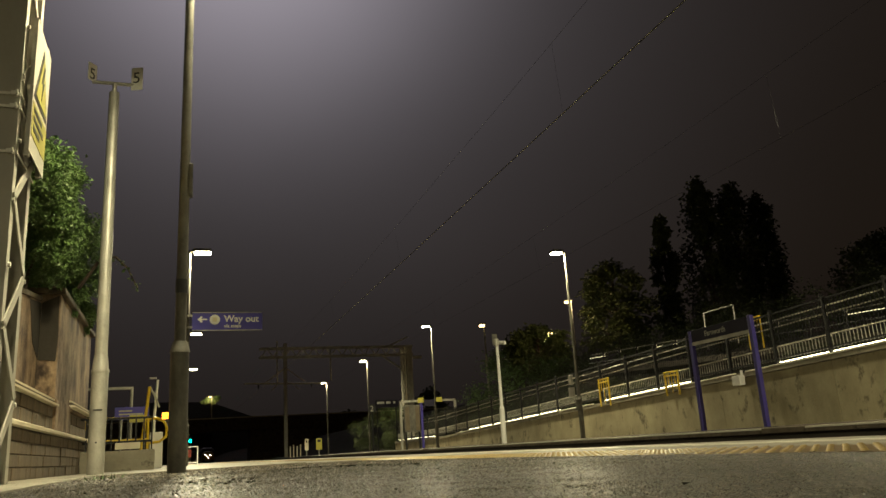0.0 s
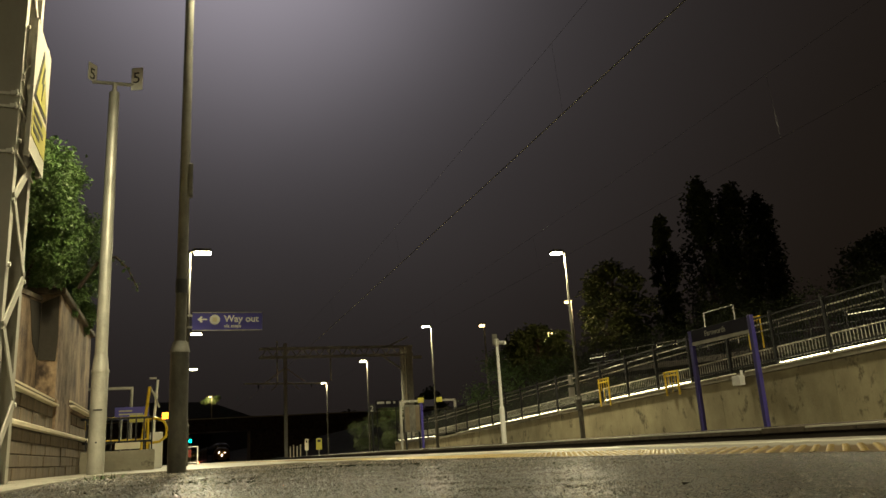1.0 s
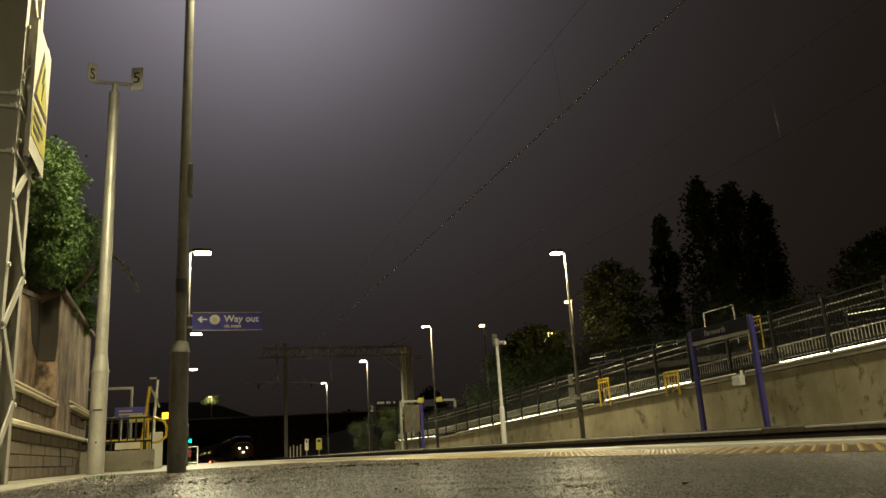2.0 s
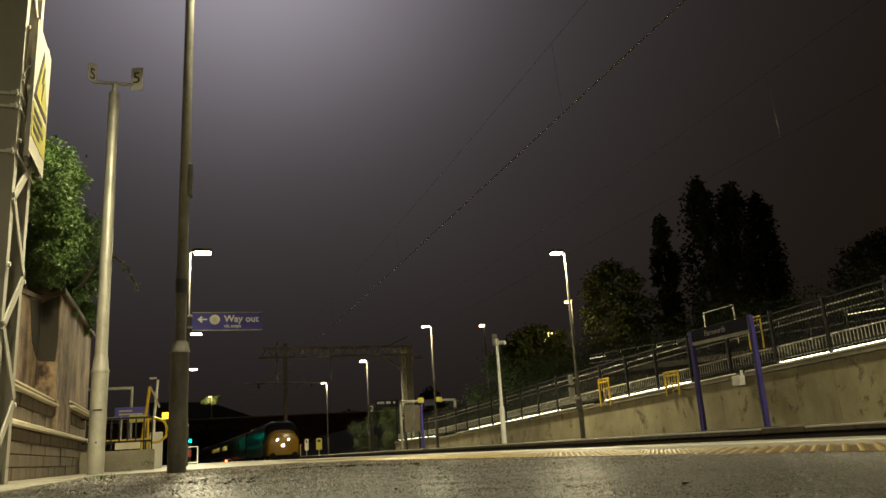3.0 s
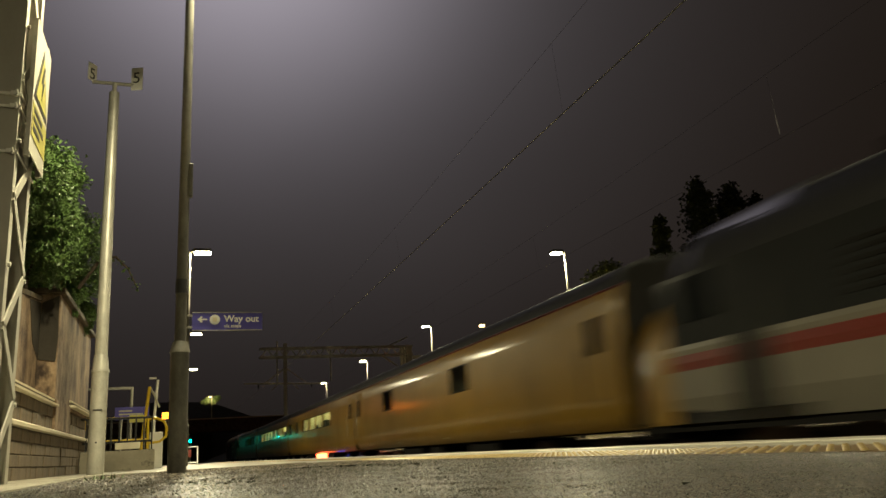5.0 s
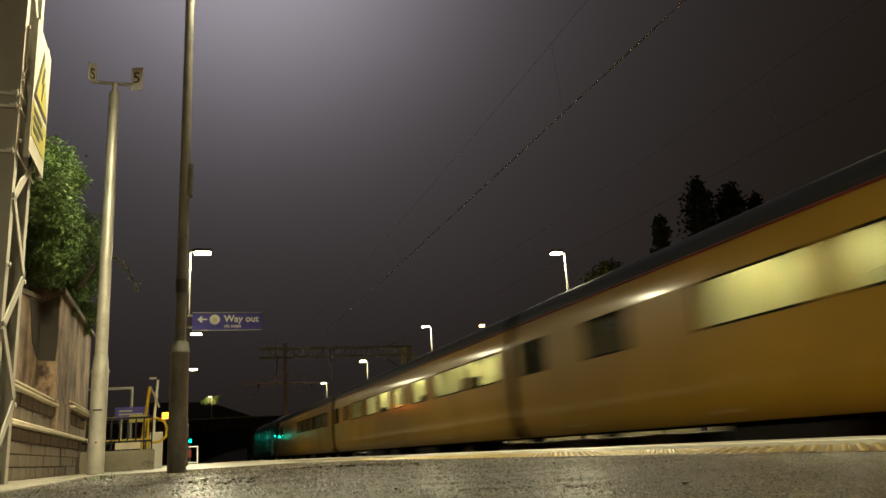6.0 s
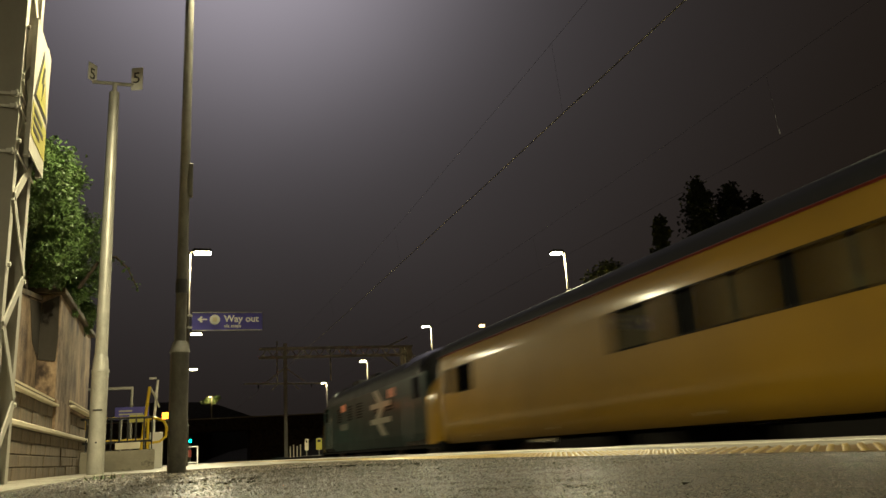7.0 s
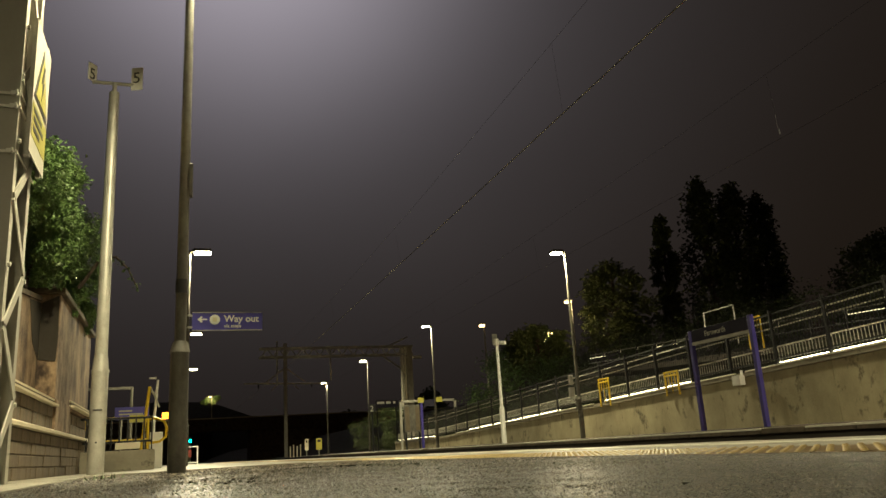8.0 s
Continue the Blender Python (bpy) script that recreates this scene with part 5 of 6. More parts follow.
def ground_details():
    t = thing("weeds", pose(0, 0, 0), "small dry weeds growing in the platform joint", "weeds", kind="stuff")
    bm = B()
    rnd = random.Random(77)
    for i in range(34):
        x, y = -0.47 + rnd.gauss(0, 0.05), 5.5 + rnd.gauss(0, 0.07)
        a = rnd.uniform(0, 6.28)
        hgt = rnd.uniform(0.01, 0.045)
        p, q = Vector((x, y, 0.0)), Vector((x + 0.03 * math.cos(a), y + 0.03 * math.sin(a), hgt))
        w = Vector((-math.sin(a), math.cos(a), 0)) * 0.004
        vs = [bm.verts.new(v) for v in (p - w, p + w, q)]
        bm.faces.new(vs)
    part("blades", bm, LEAF, t)
    t = thing("platform_grit", pose(0, 0, 0), "loose grit and dead leaves on the platform", "grit", kind="stuff")
    bm = B()
    for i in range(420):
        x, y = rnd.uniform(-1.0, 1.8), rnd.uniform(0.5, 8.2) if i > 120 else rnd.uniform(3, 5)
        s = rnd.uniform(0.002, 0.006) * (1.6 if i % 17 == 0 else 1)
        c = Vector((x, y, near_z(x) + s * 0.5))
        vs = [bm.verts.new(c + Vector((rnd.uniform(-1, 1), rnd.uniform(-1, 1), rnd.uniform(-0.6, 1))) * s) for _ in range(4)]
        for f in ((0, 1, 2), (0, 1, 3), (0, 2, 3), (1, 2, 3)):
            bm.faces.new([vs[k] for k in f])
    for i in range(150):
        u = rnd.random()
        if i < 120:
            x, y, s = 0.63 + 0.36 * u + rnd.gauss(0, 0.02), 4.45 - 1.05 * u + rnd.gauss(0, 0.05), rnd.uniform(0.005, 0.013)
        else:
            x, y, s = rnd.uniform(0.0, 0.2), rnd.uniform(2.3, 2.9), rnd.uniform(0.004, 0.011)
        c = Vector((x, y, near_z(x) + 0.004))
        a = rnd.uniform(0, 6.28)
        d, e = Vector((math.cos(a), math.sin(a), rnd.uniform(-0.1, 0.5))), Vector((-math.sin(a), math.cos(a), rnd.uniform(-0.1, 0.5)))
        vs = [bm.verts.new(c + v) for v in (d * s, e * s * 0.6 + Vector((0, 0, s * 0.3)), -d * s, -e * s * 0.6)]
        bm.faces.new(vs[:3])
        bm.faces.new((vs[0], vs[2], vs[3]))
    part("specks", bm, EARTH, t)
    # chippings standing proud of the asphalt
    rnd2 = np.random.RandomState(11)
    n = 190000
    depth = 0.30 + 8.1 * rnd2.rand(n) ** 2.0
    across = np.clip((rnd2.rand(n) * 1.25 - 0.32) * (depth + 0.5), -1.0, 1.86)
    verts, faces = [], []
    for k in range(n):
        x, y = float(across[k]), float(depth[k])
        s = 0.0003 + 0.0008 * float(rnd2.rand()) ** 4 + 0.0007 * y
        z = near_z(x) + 0.004 * noise.noise(Vector((x * 1.3, y * 1.3, 0))) + 0.0015 * noise.noise(Vector((x * 6, y * 6, 3))) - 0.001
        off = rnd2.uniform(-1, 1, (3, 2)) * s * 1.3
        b = len(verts)
        for a in range(3):
            an = a * 2.094 + float(off[a][0]) * 90
            verts.append((x + s * 1.3 * math.cos(an), y + s * 1.3 * math.sin(an), z - 0.001))
        verts.append((x + float(off[0][0]) * 0.5, y + float(off[0][1]) * 0.5, z + s * 0.85))
        faces += [(b, b + 1, b + 3), (b + 1, b + 2, b + 3), (b + 2, b, b + 3)]
    me = bpy.data.meshes.new("chippings")
    me.from_pydata(verts, [], faces)
    me.materials.append(CHIP)
    me.materials.append(DARKCHIP)
    me.materials.append(GLINT)
    sort = rnd2.rand(n)
    me.polygons.foreach_set("material_index", np.repeat((sort > 0.40).astype(np.int32) + (sort > 0.90), 3))
    tagged(new("chippings", me), "wet stone chippings in the platform asphalt", "chippings", kind="stuff")


# ---- the train ----
LOCO_L, SPEED = 18.35, 35.9


def arch(hw, zg, zt, n=14):
    """Points over a roof from one gutter to the other."""
    return [(hw * math.cos(math.pi * k / n), zg + (zt - zg) * math.sin(math.pi * k / n) ** 0.8) for k in range(n + 1)]


def strip(bm, prof, y0, y1, thick=0.05):
    """A wall strip: the outline in x, z, swept from y0 to y1, thickened inwards."""
    inner = [(x - math.copysign(thick, x), z) for x, z in reversed(prof)]
    return loft(bm, [[(x, y, z) for x, z in prof + inner] for y in (y0, y1)])


def bogie(parent, y, base=2.6, r=0.46):
    bm = B()
    for sx in (-1.08, 1.08):
        box(bm, sx - 0.06, sx + 0.06, y - base / 2 - 0.6, y + base / 2 + 0.6, 0.42, 0.66, 0.02)
        for yy in (-base / 2, base / 2):
            box(bm, sx - 0.1, sx + 0.1, y + yy - 0.17, y + yy + 0.17, 0.30, 0.62, 0.02)
        box(bm, sx - 0.12, sx + 0.12, y - 0.35, y + 0.35, 0.25, 0.75, 0.03)
    fr = part("bogie_frame", bm, TRAINUNDER, parent, "black bogie frame")
    for yy in (-base / 2, base / 2):
        for sx in (-0.75, 0.75):
            bm = B()
            tube(bm, [(sx - 0.065, y + yy, r), (sx + 0.065, y + yy, r)], r, 24)
            part("wheel", bm, RAILSTEEL, fr)


def coach(windows, lit, label, gear=False, louvre=False, dimmed=(), dark=()):
    """An old coach 20 m long; windows: stretches along it; lit: which of them show light."""
    L = 19.9
    h = L / 2
    t = thing("railway_coach", pose(0, 0, 0), label, "railway coach", "test train coaches")
    ws = sorted(windows)
    for s in (-1, 1):
        side = "body_side"
        bm = B()
        strip(bm, [(s * 1.17, 1.0), (s * 1.26, 1.10), (s * 1.315, 1.27), (s * 1.342, 1.55), (s * 1.35, 1.9), (s * 1.35, 2.20)], -h, h)
        strip(bm, [(s * 1.343, 2.85), (s * 1.334, 3.0), (s * 1.312, 3.13), (s * 1.275, 3.24)], -h, h)
        a = -h
        for w0, w1 in ws + [(h, h)]:
            if w0 > a + 0.01:
                strip(bm, [(s * 1.35, 2.20), (s * 1.343, 2.85)], a, w0)
            a = w1
        part(side, bm, TRAINYELLOW, t, "glossy yellow bodyside", smooth=True)
        bm = B()
        strip(bm, [(s * 1.287, 3.235), (s * 1.302, 3.26), (s * 1.275, 3.285)], -h, h, 0.03)
        part("gutter", bm, LOCORED, t, "thin dark red gutter line")
        for w0, w1 in ws:
            bm = B()
            plate(bm, [(s * 1.322, w0, 2.20), (s * 1.322, w1, 2.20), (s * 1.316, w1, 2.85), (s * 1.316, w0, 2.85)], (-s, 0, 0), 0.008)
            pane = part("window", bm, GLASS, t, "window pane")
            pane.visible_shadow = False
            # brown and black plates behind panes, coloured for dim and unlit interiors
            if ws.index((w0, w1)) in dimmed:
                bm = B()
                plate(bm, [(s * 1.300, w0 + 0.02, 2.22), (s * 1.300, w1 - 0.02, 2.22), (s * 1.294, w1 - 0.02, 2.84), (s * 1.294, w0 + 0.02, 2.84)], (-s, 0, 0), 0.006)
                part("dim_plate", bm, TRAINUNDER if ws.index((w0, w1)) in dark else DIMWINDOW, pane, "plate coloured as a dim interior")
            bm = B()
            for p, q, z0, z1 in ((w0, w1, 2.20, 2.235), (w0, w1, 2.815, 2.85), (w0, w0 + 0.04, 2.235, 2.815), (w1 - 0.04, w1, 2.235, 2.815)):
                plate(bm, [(s * 1.346, p, z0), (s * 1.346, q, z0), (s * 1.338, q, z1), (s * 1.338, p, z1)], (s, 0, 0), 0.008)
            part("window_frame", bm, TRAINUNDER, pane)
        for y in (-h + 0.75, h - 0.75):
            if any(w0 < y + 0.4 and w1 > y - 0.4 for w0, w1 in ws):
                continue
            bm = B()
            plate(bm, [(s * 1.348, y - 0.38, 1.5), (s * 1.348, y + 0.38, 1.5), (s * 1.355, y + 0.38, 2.1), (s * 1.345, y + 0.38, 3.1), (s * 1.345, y - 0.38, 3.1), (s * 1.355, y - 0.38, 2.1)], (s, 0, 0), 0.012)
            d = part("door", bm, TRAINYELLOW, t, "yellow end door")
            bm = B()
            tube(bm, [(s * 1.40, y + 0.46, 1.5), (s * 1.40, y + 0.46, 2.4)], 0.016, 6)
            part("grab_rail", bm, STAINLESS, d)
            bm = B()
            plate(bm, [(s * 1.368, y - 0.22, 2.25), (s * 1.368, y + 0.22, 2.25), (s * 1.362, y + 0.22, 2.85), (s * 1.362, y - 0.22, 2.85)], (s, 0, 0), 0.004)
            part("door_window", bm, DARKGLASS, d)
        if not louvre:
            continue
        bm = B()
        for k in range(7):
            box(bm, s * 1.352 - 0.006, s * 1.352 + 0.006, h - 3.4, h - 2.2, 2.25 + k * 0.085, 2.30 + k * 0.085)
        part("louvre", bm, TRAINUNDER, t, "dark ventilation louvre")
    bm = B()
    ar = arch(1.29, 3.27, 3.78)
    loft(bm, [[(x, y, z) for x, z in ar + [(x * 0.96, z - 0.05) for x, z in reversed(ar)]] for y in (-h, h)])
    part("roof", bm, TRAINROOF, t, "black rain-wet roof", smooth=True)
    for y in (-6, -2, 2, 6):
        bm = B()
        box(bm, -0.22, 0.22, y - 0.22, y + 0.22, 3.74, 3.86, 0.03)
        part("roof_vent", bm, TRAINROOF, t)
    for e in (-1, 1):
        bm = B()
        pr = [(-1.29, 1.03), (1.29, 1.03), (1.345, 2.0), (1.265, 3.24)] + [(x, z) for x, z in arch(1.265, 3.27, 3.76)][1:-1] + [(-1.265, 3.24), (-1.345, 2.0)]
        loft(bm, [[(x, e * (h - 0.06), z) for x, z in pr], [(x, e * h, z) for x, z in pr]])
        en = part("end_wall", bm, TRAINUNDER, t, "dark end wall")
        bm = B()
        box(bm, -0.5, 0.5, min(e * h, e * (h + 0.16)), max(e * h, e * (h + 0.16)), 1.1, 3.2, 0.03)
        part("gangway", bm, TRAINROOF, en, "black rubber gangway")
        for sx in (-0.87, 0.87):
            bm = B()
            tube(bm, [(sx, e * h, 1.05), (sx, e * (h + 0.15), 1.05)], 0.16, 12)
            part("buffer", bm, TRAINUNDER, en)
    bm = B()
    box(bm, -1.12, 1.12, -h + 0.05, h - 0.05, 0.98, 1.12, 0.01)
    part("floor", bm, TRAINUNDER, t)
    for ya, yb, zz in ((-3.9, -2.1, 0.45), (0.1, 1.1, 0.5), (2.0, 4.1, 0.42)):
        bm = B()
        box(bm, -1.08, 1.08, ya, yb, zz, 0.975, 0.03)
        part("equipment_box", bm, TRAINUNDER, t, "black underfloor equipment")
    bogie(t, -h + 2.9)
    bogie(t, h - 2.9)
    if gear:
        # the whole box glows, in place of the orange floodlight on it
        bm = B()
        box(bm, -1.24, 1.24, -1.9, -0.2, 0.48, 0.975, 0.02)
        part("inspection_box", bm, ORANGEGEAR, t, "inspection equipment made to glow orange under the floor")
        bm = B()
        box(bm, -1.27, -1.23, -5.5, -4.4, 0.72, 0.76)
        part("blue_lamp", bm, BLUELAMP, t, "glowing blue underfloor lamp")
    # inside: partition, seats of racks, ceiling light
    bm = B()
    box(bm, -0.2, -0.14, -h + 0.15, h - 0.15, 1.12, 3.2)
    for y in (-5.5, -1.0, 3.6, 7.6):
        box(bm, -1.28, 1.28, y - 0.03, y + 0.03, 1.12, 3.2)
    part("partition", bm, INTERIOR, t, "cream inner partitions")
    bm = B()
    for i, (w0, w1) in enumerate(ws):
        if i in lit and i % 5 < 3:
            for yy in (w0 + 0.3,):
                box(bm, 0.5, 1.0, yy, yy + 0.7, 1.12, 2.30 + 0.10 * (i % 3), 0.02)
                box(bm, -1.1, -0.75, w0 + 0.1 + 0.35 * (i % 3), w0 + 0.75 + 0.3 * (i % 4), 1.12, 2.30 + 0.14 * (i * 2 % 3), 0.02)
                box(bm, -0.95, -0.5, yy + 0.4, yy + 1.0, 1.12, 2.35, 0.02)
    if lit:
        part("equipment_rack", bm, LOCOGREY, t, "grey instrument racks")
        bm = B()
        for i, (w0, w1) in enumerate(ws):
            if i in lit:
                for sx in (-0.6, 0.6):
                    box(bm, sx - 0.09, sx + 0.09, w0 + 0.05, w1 - 0.05, 3.12, 3.16)
        part("ceiling_light", bm, COACHLIGHT, t, "glowing ceiling light")
    else:
        bm.free()
    return t


def ring(y, hw, zb, zt, r, n=6):
    """A box outline with rounded upper corners."""
    pts = [(-hw, zb), (hw, zb)]
    for cx, a0 in ((hw - r, 0.0), (-hw + r, math.pi / 2)):
        for k in range(n + 1):
            a = a0 + math.pi / 2 * k / n
            pts.append((cx + r * math.cos(a), zt - r + r * math.sin(a)))
    return [(x, y, z) for x, z in pts]


def mark(bm, s, pts, x=1.366):
    """A flat shape on the bodyside; pts in y, z."""
    return plate(bm, [(s * x, y, z) for y, z in pts], (s, 0, 0), 0.003)


def loco(label, bands, lamp_mat, arrows, cab_mat):
    """A nose-ended diesel locomotive, front towards -y."""
    L = LOCO_L
    h = L / 2
    t = thing("diesel_locomotive", pose(0, 0, 0), label, "locomotive", "locomotives")
    for s in (-1, 1):
        for z0, z1, mt, nm in bands:
            bm = B()
            x0 = 1.35 if z0 > 1.3 else 1.31
            strip(bm, [(s * x0, z0), (s * 1.36, max(z0, 1.35) if z0 < 1.3 else (z0 + z1) / 2), (s * 1.355, z1)] if z1 > 1.4 else [(s * x0, z0), (s * 1.36, z1)], -h + 0.95, h - 0.95)
            part(nm, bm, mt, t)
        for y in (-4.2, -2.6, 0.4, 2.2, 4.4):
            bm = B()
            for k in range(6):
                box(bm, s * 1.36 - 0.008, s * 1.36 + 0.008, y - 0.45, y + 0.45, 2.2 + k * 0.1, 2.25 + k * 0.1)
            part("grille", bm, TRAINUNDER, t, "dark bodyside grille")
        for e in (-1, 1):
            bm = B()
            y = e * (h - 1.75)
            mark(bm, s, [(y - 0.38, 2.35), (y + 0.38, 2.35), (y + 0.38, 2.95), (y - 0.38, 2.95)])
            part("cab_side_window", bm, DARKGLASS, t, "dark cab side window")
            bm = B()
            y = e * (h - 2.65)
            mark(bm, s, [(y - 0.3, 1.15), (y + 0.3, 1.15), (y + 0.3, 2.95), (y - 0.3, 2.95)], 1.362)
            d = part("cab_door", bm, cab_mat, t)
            for k in (-0.38, 0.38):
                bm = B()
                tube(bm, [(s * 1.41, y + k, 1.2), (s * 1.41, y + k, 2.5)], 0.017, 6)
                part("handrail", bm, STAINLESS, d)
        if arrows:
            y0 = -h + 4.8
            for zc in (2.45, 1.92):
                bm = B()
                mark(bm, s, [(y0, zc - 0.09), (y0 + 2.85, zc - 0.09), (y0 + 2.85, zc + 0.09), (y0, zc + 0.09)], 1.37)
                part("logo_bar", bm, LIVERYWHITE, t, "white livery bar")
            for pts in ([(y0 + 1.0, 2.54), (y0 + 1.75, 2.54), (y0 + 2.45, 2.98), (y0 + 1.7, 2.98)], [(y0 + 0.85, 2.36), (y0 + 1.6, 2.36), (y0 + 2.15, 2.01), (y0 + 1.4, 2.01)], [(y0 + 1.25, 1.83), (y0 + 2.0, 1.83), (y0 + 1.25, 1.42), (y0 + 0.5, 1.42)]):
                bm = B()
                mark(bm, s, pts, 1.37)
                part("logo_diagonal", bm, LIVERYWHITE, t, "white livery diagonal")
            for ya, wid in ((-h + 4.2, 0.9), (h - 6.2, 0.9)):
                bm = B()
                mark(bm, s, [(ya, 2.60), (ya + wid, 2.60), (ya + wid, 2.88), (ya, 2.88)], 1.3735)
                part("side_panel", bm, SALMON, t, "salmon red panel high on the side")
            bm = B()
            mark(bm, s, [(h - 6.6, 1.85), (h - 5.0, 1.85), (h - 5.0, 2.1), (h - 6.6, 2.1)], 1.37)
            part("number_bar", bm, LOCOWHITE, t, "white bar")
    bm = B()
    ar = arch(1.33, 3.0, 3.84)
    loft(bm, [[(x, y, z) for x, z in ar] for y in (-h + 1.65, h - 1.65)])
    part("roof", bm, TRAINROOF, t, "black rain-wet roof", smooth=True)
    for y, w in ((-5.0, 0.5), (-1.5, 0.35), (1.2, 0.6), (4.0, 0.7)):
        bm = B()
        box(bm, -w, w, y - 0.6, y + 0.6, 3.76, 3.92, 0.03)
        part("roof_hatch", bm, TRAINROOF, t)
    for e in (-1, 1):
        y = lambda v: e * (h - v)
        bm = B()
        loft(bm, [ring(y(0.0), 1.10, 1.12, 2.80, 0.85), ring(y(0.07), 1.22, 1.06, 2.92, 0.95), ring(y(0.22), 1.28, 1.02, 3.0, 1.0), ring(y(0.55), 1.315, 1.02, 3.04, 1.0), ring(y(0.95), 1.345, 1.02, 3.07, 1.0)])
        ns = part("nose", bm, TRAINYELLOW, t, "yellow rounded nose", smooth=True)
        bm = B()
        loft(bm, [ring(y(0.9), 1.338, 1.02, 3.06, 0.98), ring(y(1.1), 1.338, 1.02, 3.32, 0.9), ring(y(1.35), 1.335, 1.02, 3.64, 0.78), ring(y(1.7), 1.33, 1.02, 3.80, 0.85), ring(y(3.4), 1.33, 1.02, 3.84, 0.85)])
        cb = part("cab", bm, CABBLACK, t, "black cab surround", smooth=True)
        for sx in (-1, 1):
            bm = B()
            plate(bm, [(sx * 0.08, y(0.98), 3.10), (sx * 0.62, y(0.98), 3.10), (sx * 0.72, y(1.28), 3.52), (sx * 0.08, y(1.28), 3.52)], (0, e, 0.35), 0.03)
            part("windscreen", bm, DARKGLASS, cb, "dark windscreen")
            bm = B()
            tube(bm, [(sx * 0.44, y(0.06), 2.28), (sx * 0.44, y(-0.05), 2.28)], 0.06, 16)
            part("marker_lamp", bm, (lamp_mat or SIGNBLACK) if e < 0 else (TAILLAMP if lamp_mat is None else SIGNBLACK), ns, "round lamp")
            bm = B()
            tube(bm, [(sx * 0.87, y(0.15), 1.05), (sx * 0.87, y(-0.38), 1.05)], 0.11, 12)
            tube(bm, [(sx * 0.87, y(-0.36), 1.05), (sx * 0.87, y(-0.44), 1.05)], 0.25, 16)
            part("buffer", bm, TRAINUNDER, ns)
        bm = B()
        tube(bm, [(0, y(0.02), 1.83), (0, y(-0.05), 1.83)], 0.078, 16)
        part("headlamp", bm, lamp_mat if e < 0 and lamp_mat else SIGNBLACK, ns, "round headlamp")
        bm = B()
        box(bm, -1.3, 1.3, min(y(-0.02), y(0.3)), max(y(-0.02), y(0.3)), 0.82, 1.08, 0.03)
        part("buffer_beam", bm, TRAINUNDER, ns)
        bm = B()
        for x in (-0.35, 0.3):
            tube(bm, [(x, y(-0.03), 1.0), (x, y(-0.12), 0.8), (x + 0.08, y(-0.1), 0.55)], 0.035, 7)
        box(bm, -0.05, 0.05, min(y(-0.02), y(-0.3)), max(y(-0.02), y(-0.3)), 0.9, 1.05)
        part("coupling", bm, TRAINUNDER, ns)
    bm = B()
    box(bm, -1.28, 1.28, -h + 0.4, h - 0.4, 0.92, 1.06)
    box(bm, -1.2, 1.2, -2.2, 2.2, 0.35, 0.95, 0.04)
    part("underframe", bm, TRAINUNDER, t)
    bogie(t, -h + 4.0, 3.6, 0.54)
    bogie(t, h - 4.0, 3.6, 0.54)
    return t


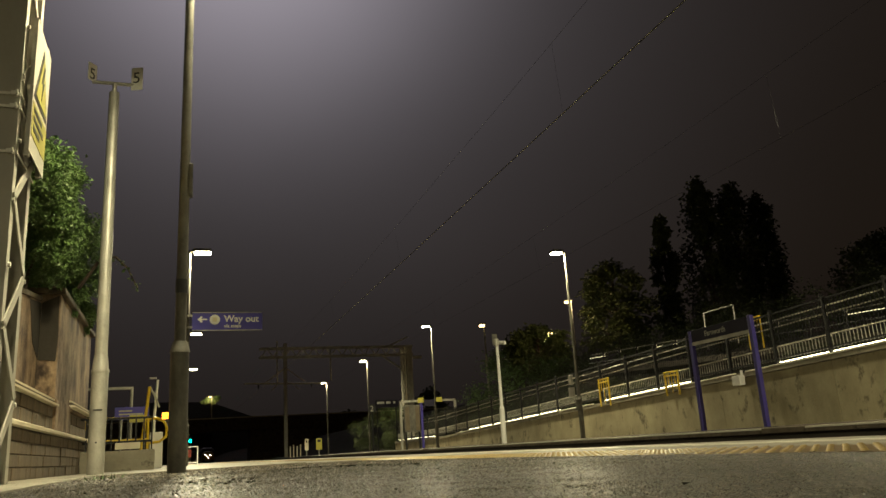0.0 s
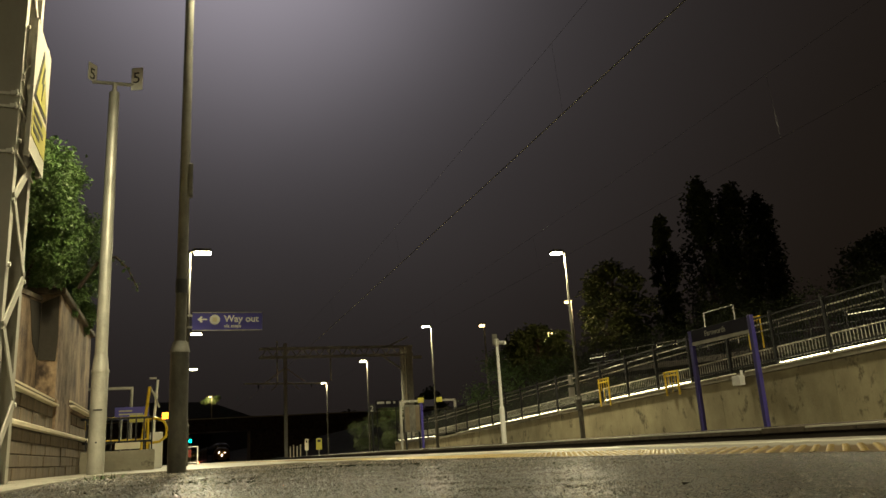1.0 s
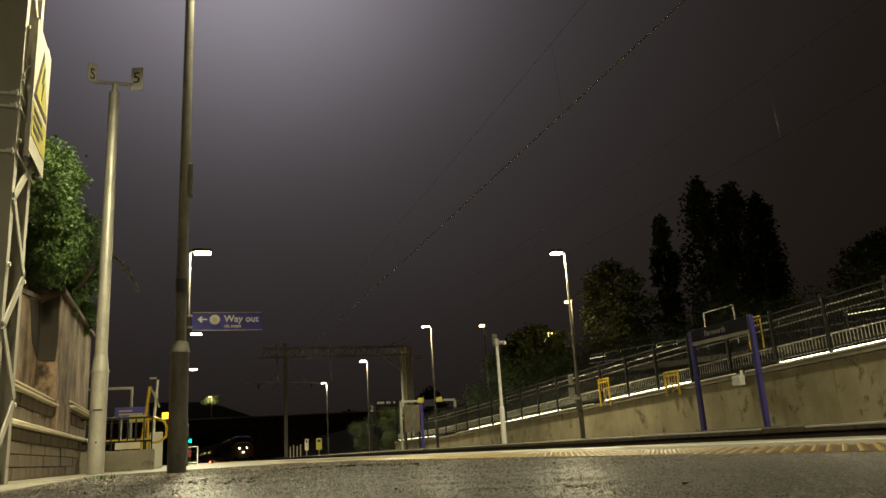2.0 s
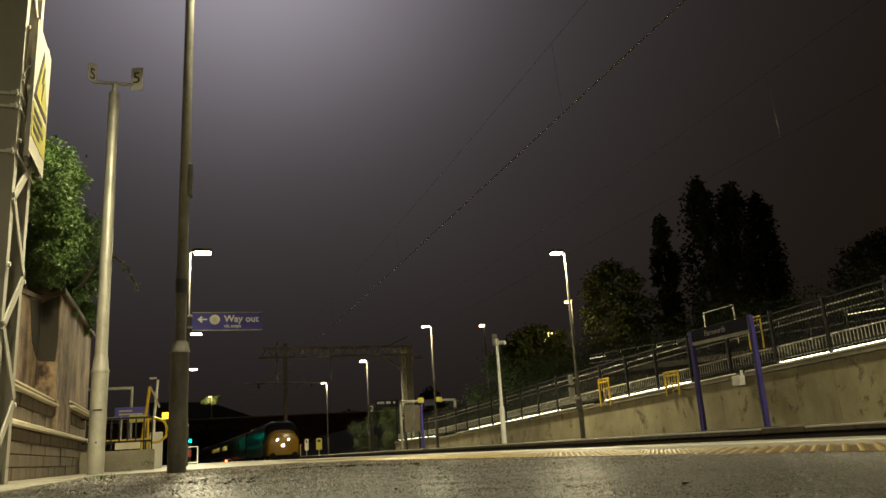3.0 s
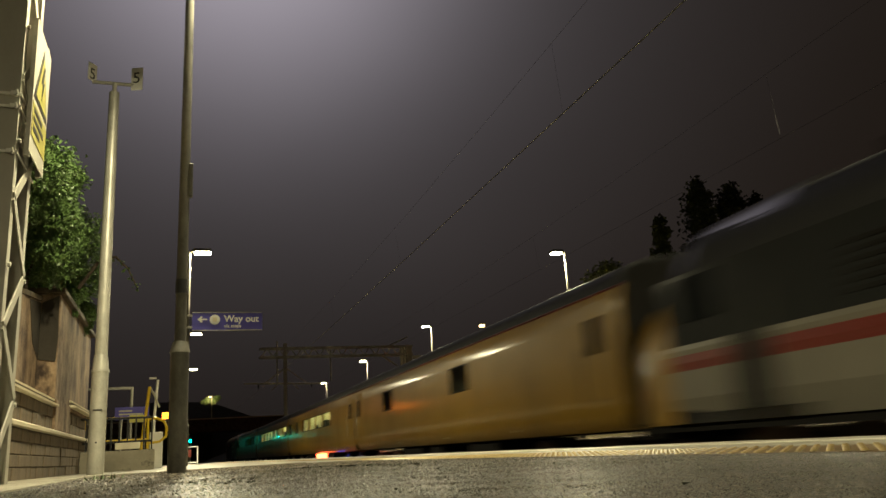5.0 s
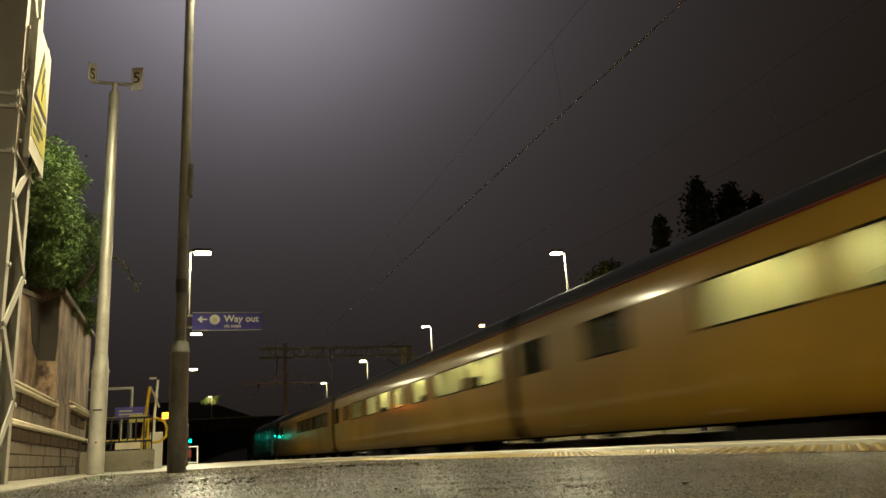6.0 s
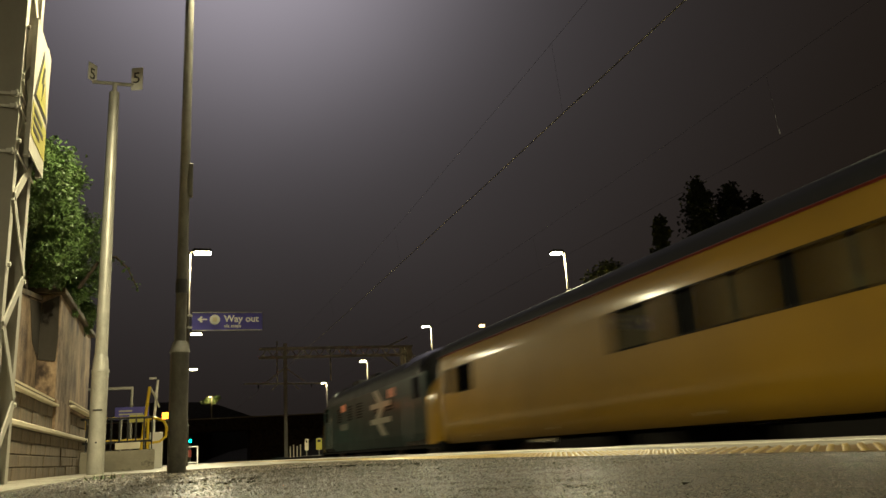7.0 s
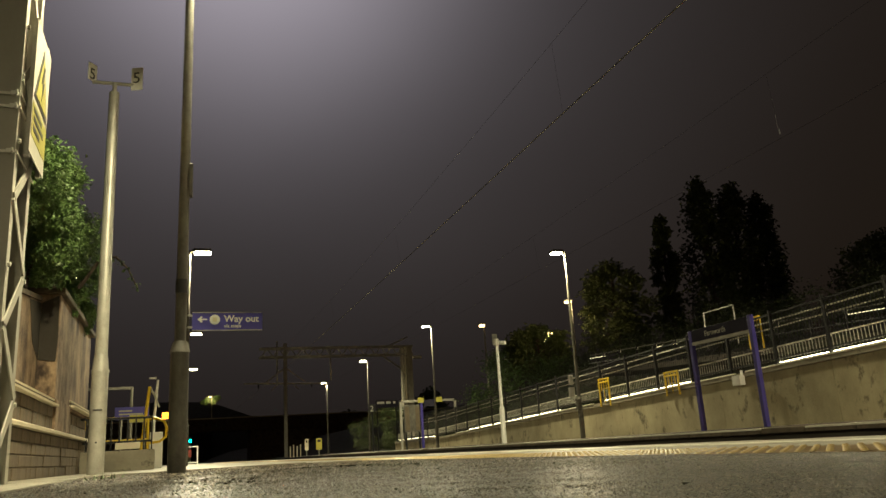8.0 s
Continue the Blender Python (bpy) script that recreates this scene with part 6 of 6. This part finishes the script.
def build_train():
    """The vehicles, each with the distance of its middle behind the front."""
    cars = []
    ic = [(1.02, 1.72, LOCOWHITE, "lower_band"), (1.72, 1.93, LOCORED, "red_band"), (1.93, 2.06, LOCOWHITE, "white_band"), (2.06, 3.02, LOCOGREY, "upper_band")]
    gr = [(1.02, 1.5, LOCOGREEN, "lower_band"), (1.5, 3.02, LOCOGREEN, "bodyside")]
    cars.append((loco("dark grey and white locomotive with a red stripe, headlamps lit", ic, HEADLAMP, False, LOCOGREY), 9.1))
    c1 = coach([(-3.0, -1.7), (4.2, 5.4)], (), "yellow test coach with few dark windows")
    cars.append((c1, 28.5))
    o = 48.6
    c2 = coach([(43.9 - o, 46.0 - o), (46.1 - o, 48.1 - o), (48.25 - o, 49.95 - o), (50.4 - o, 52.4 - o), (54.2 - o, 55.6 - o), (57.1 - o, 58.3 - o)], (0, 1, 2, 3, 4, 5), "yellow test coach with lit windows and orange-glowing gear", True, dimmed=(4,))
    cars.append((c2, o))
    o = 68.9
    c3 = coach([(59.4 - o, 61.4 - o), (61.6 - o, 64.0 - o), (64.8 - o, 66.2 - o), (67.0 - o, 68.4 - o), (68.85 - o, 70.35 - o), (70.65 - o, 72.55 - o), (72.95 - o, 75.0 - o), (77.7 - o, 78.6 - o)], (0, 1, 2, 3, 4, 5, 6, 7), "yellow test coach with a row of lit windows", False, True)
    cars.append((c3, o))
    o = 89.5
    c4 = coach([(80.6 - o, 82.3 - o), (82.45 - o, 84.1 - o), (84.2 - o, 85.2 - o), (85.3 - o, 86.1 - o), (86.2 - o, 87.1 - o), (87.2 - o, 88.0 - o), (88.1 - o, 89.1 - o), (89.3 - o, 90.6 - o), (97.0 - o, 98.2 - o)], (), "yellow test coach with dark and dim brown windows", dimmed=(0, 1, 2, 3, 4, 5, 6, 7), dark=(2, 4, 6))
    cars.append((c4, o))
    cars.append((loco("dark green locomotive with large white livery marks", gr, None, True, LOCOGREEN), 109.0))
    return cars


def motions():
    """The train runs through on the far line at a steady pace."""
    for car, back in TRAIN:
        rows = []
        for k in range(33):
            t = k * 0.25
            y = 24.3 - SPEED * (t - 4.1) + back
            turn = math.degrees(math.atan2(bend(y + 4) - bend(y - 4), 8.0))
            rows.append((t, pose(TRACK_FAR + bend(y), y, RAIL_Z, 0, 0, -turn)))
        walk(car, rows)


# ---- build ----
build_ground()
build_far_platform()
build_ramp()
build_fences()
barrier(18.35, ramp_top(18.5) - 0.10, 0.70)
barrier(15.25, ramp_top(15.5) - 0.16, 0.52)
barrier(16.45, 2.07, 0.86, "yellow tubular safety barrier on the upper ramp", 14.46)
build_lamps()
lattice_mast_near()
warning_sign()
marker_pole()
middle_mast()
portal()
wires()
left_bush()
low_wall_and_railing()
way_out_sign()
station_sign()
platform_clutter()
signals()
build_distance()
ground_details()
TRAIN = build_train()
build_near_platform()
build_tactile()
build_tracks()
old_wall()
motions()
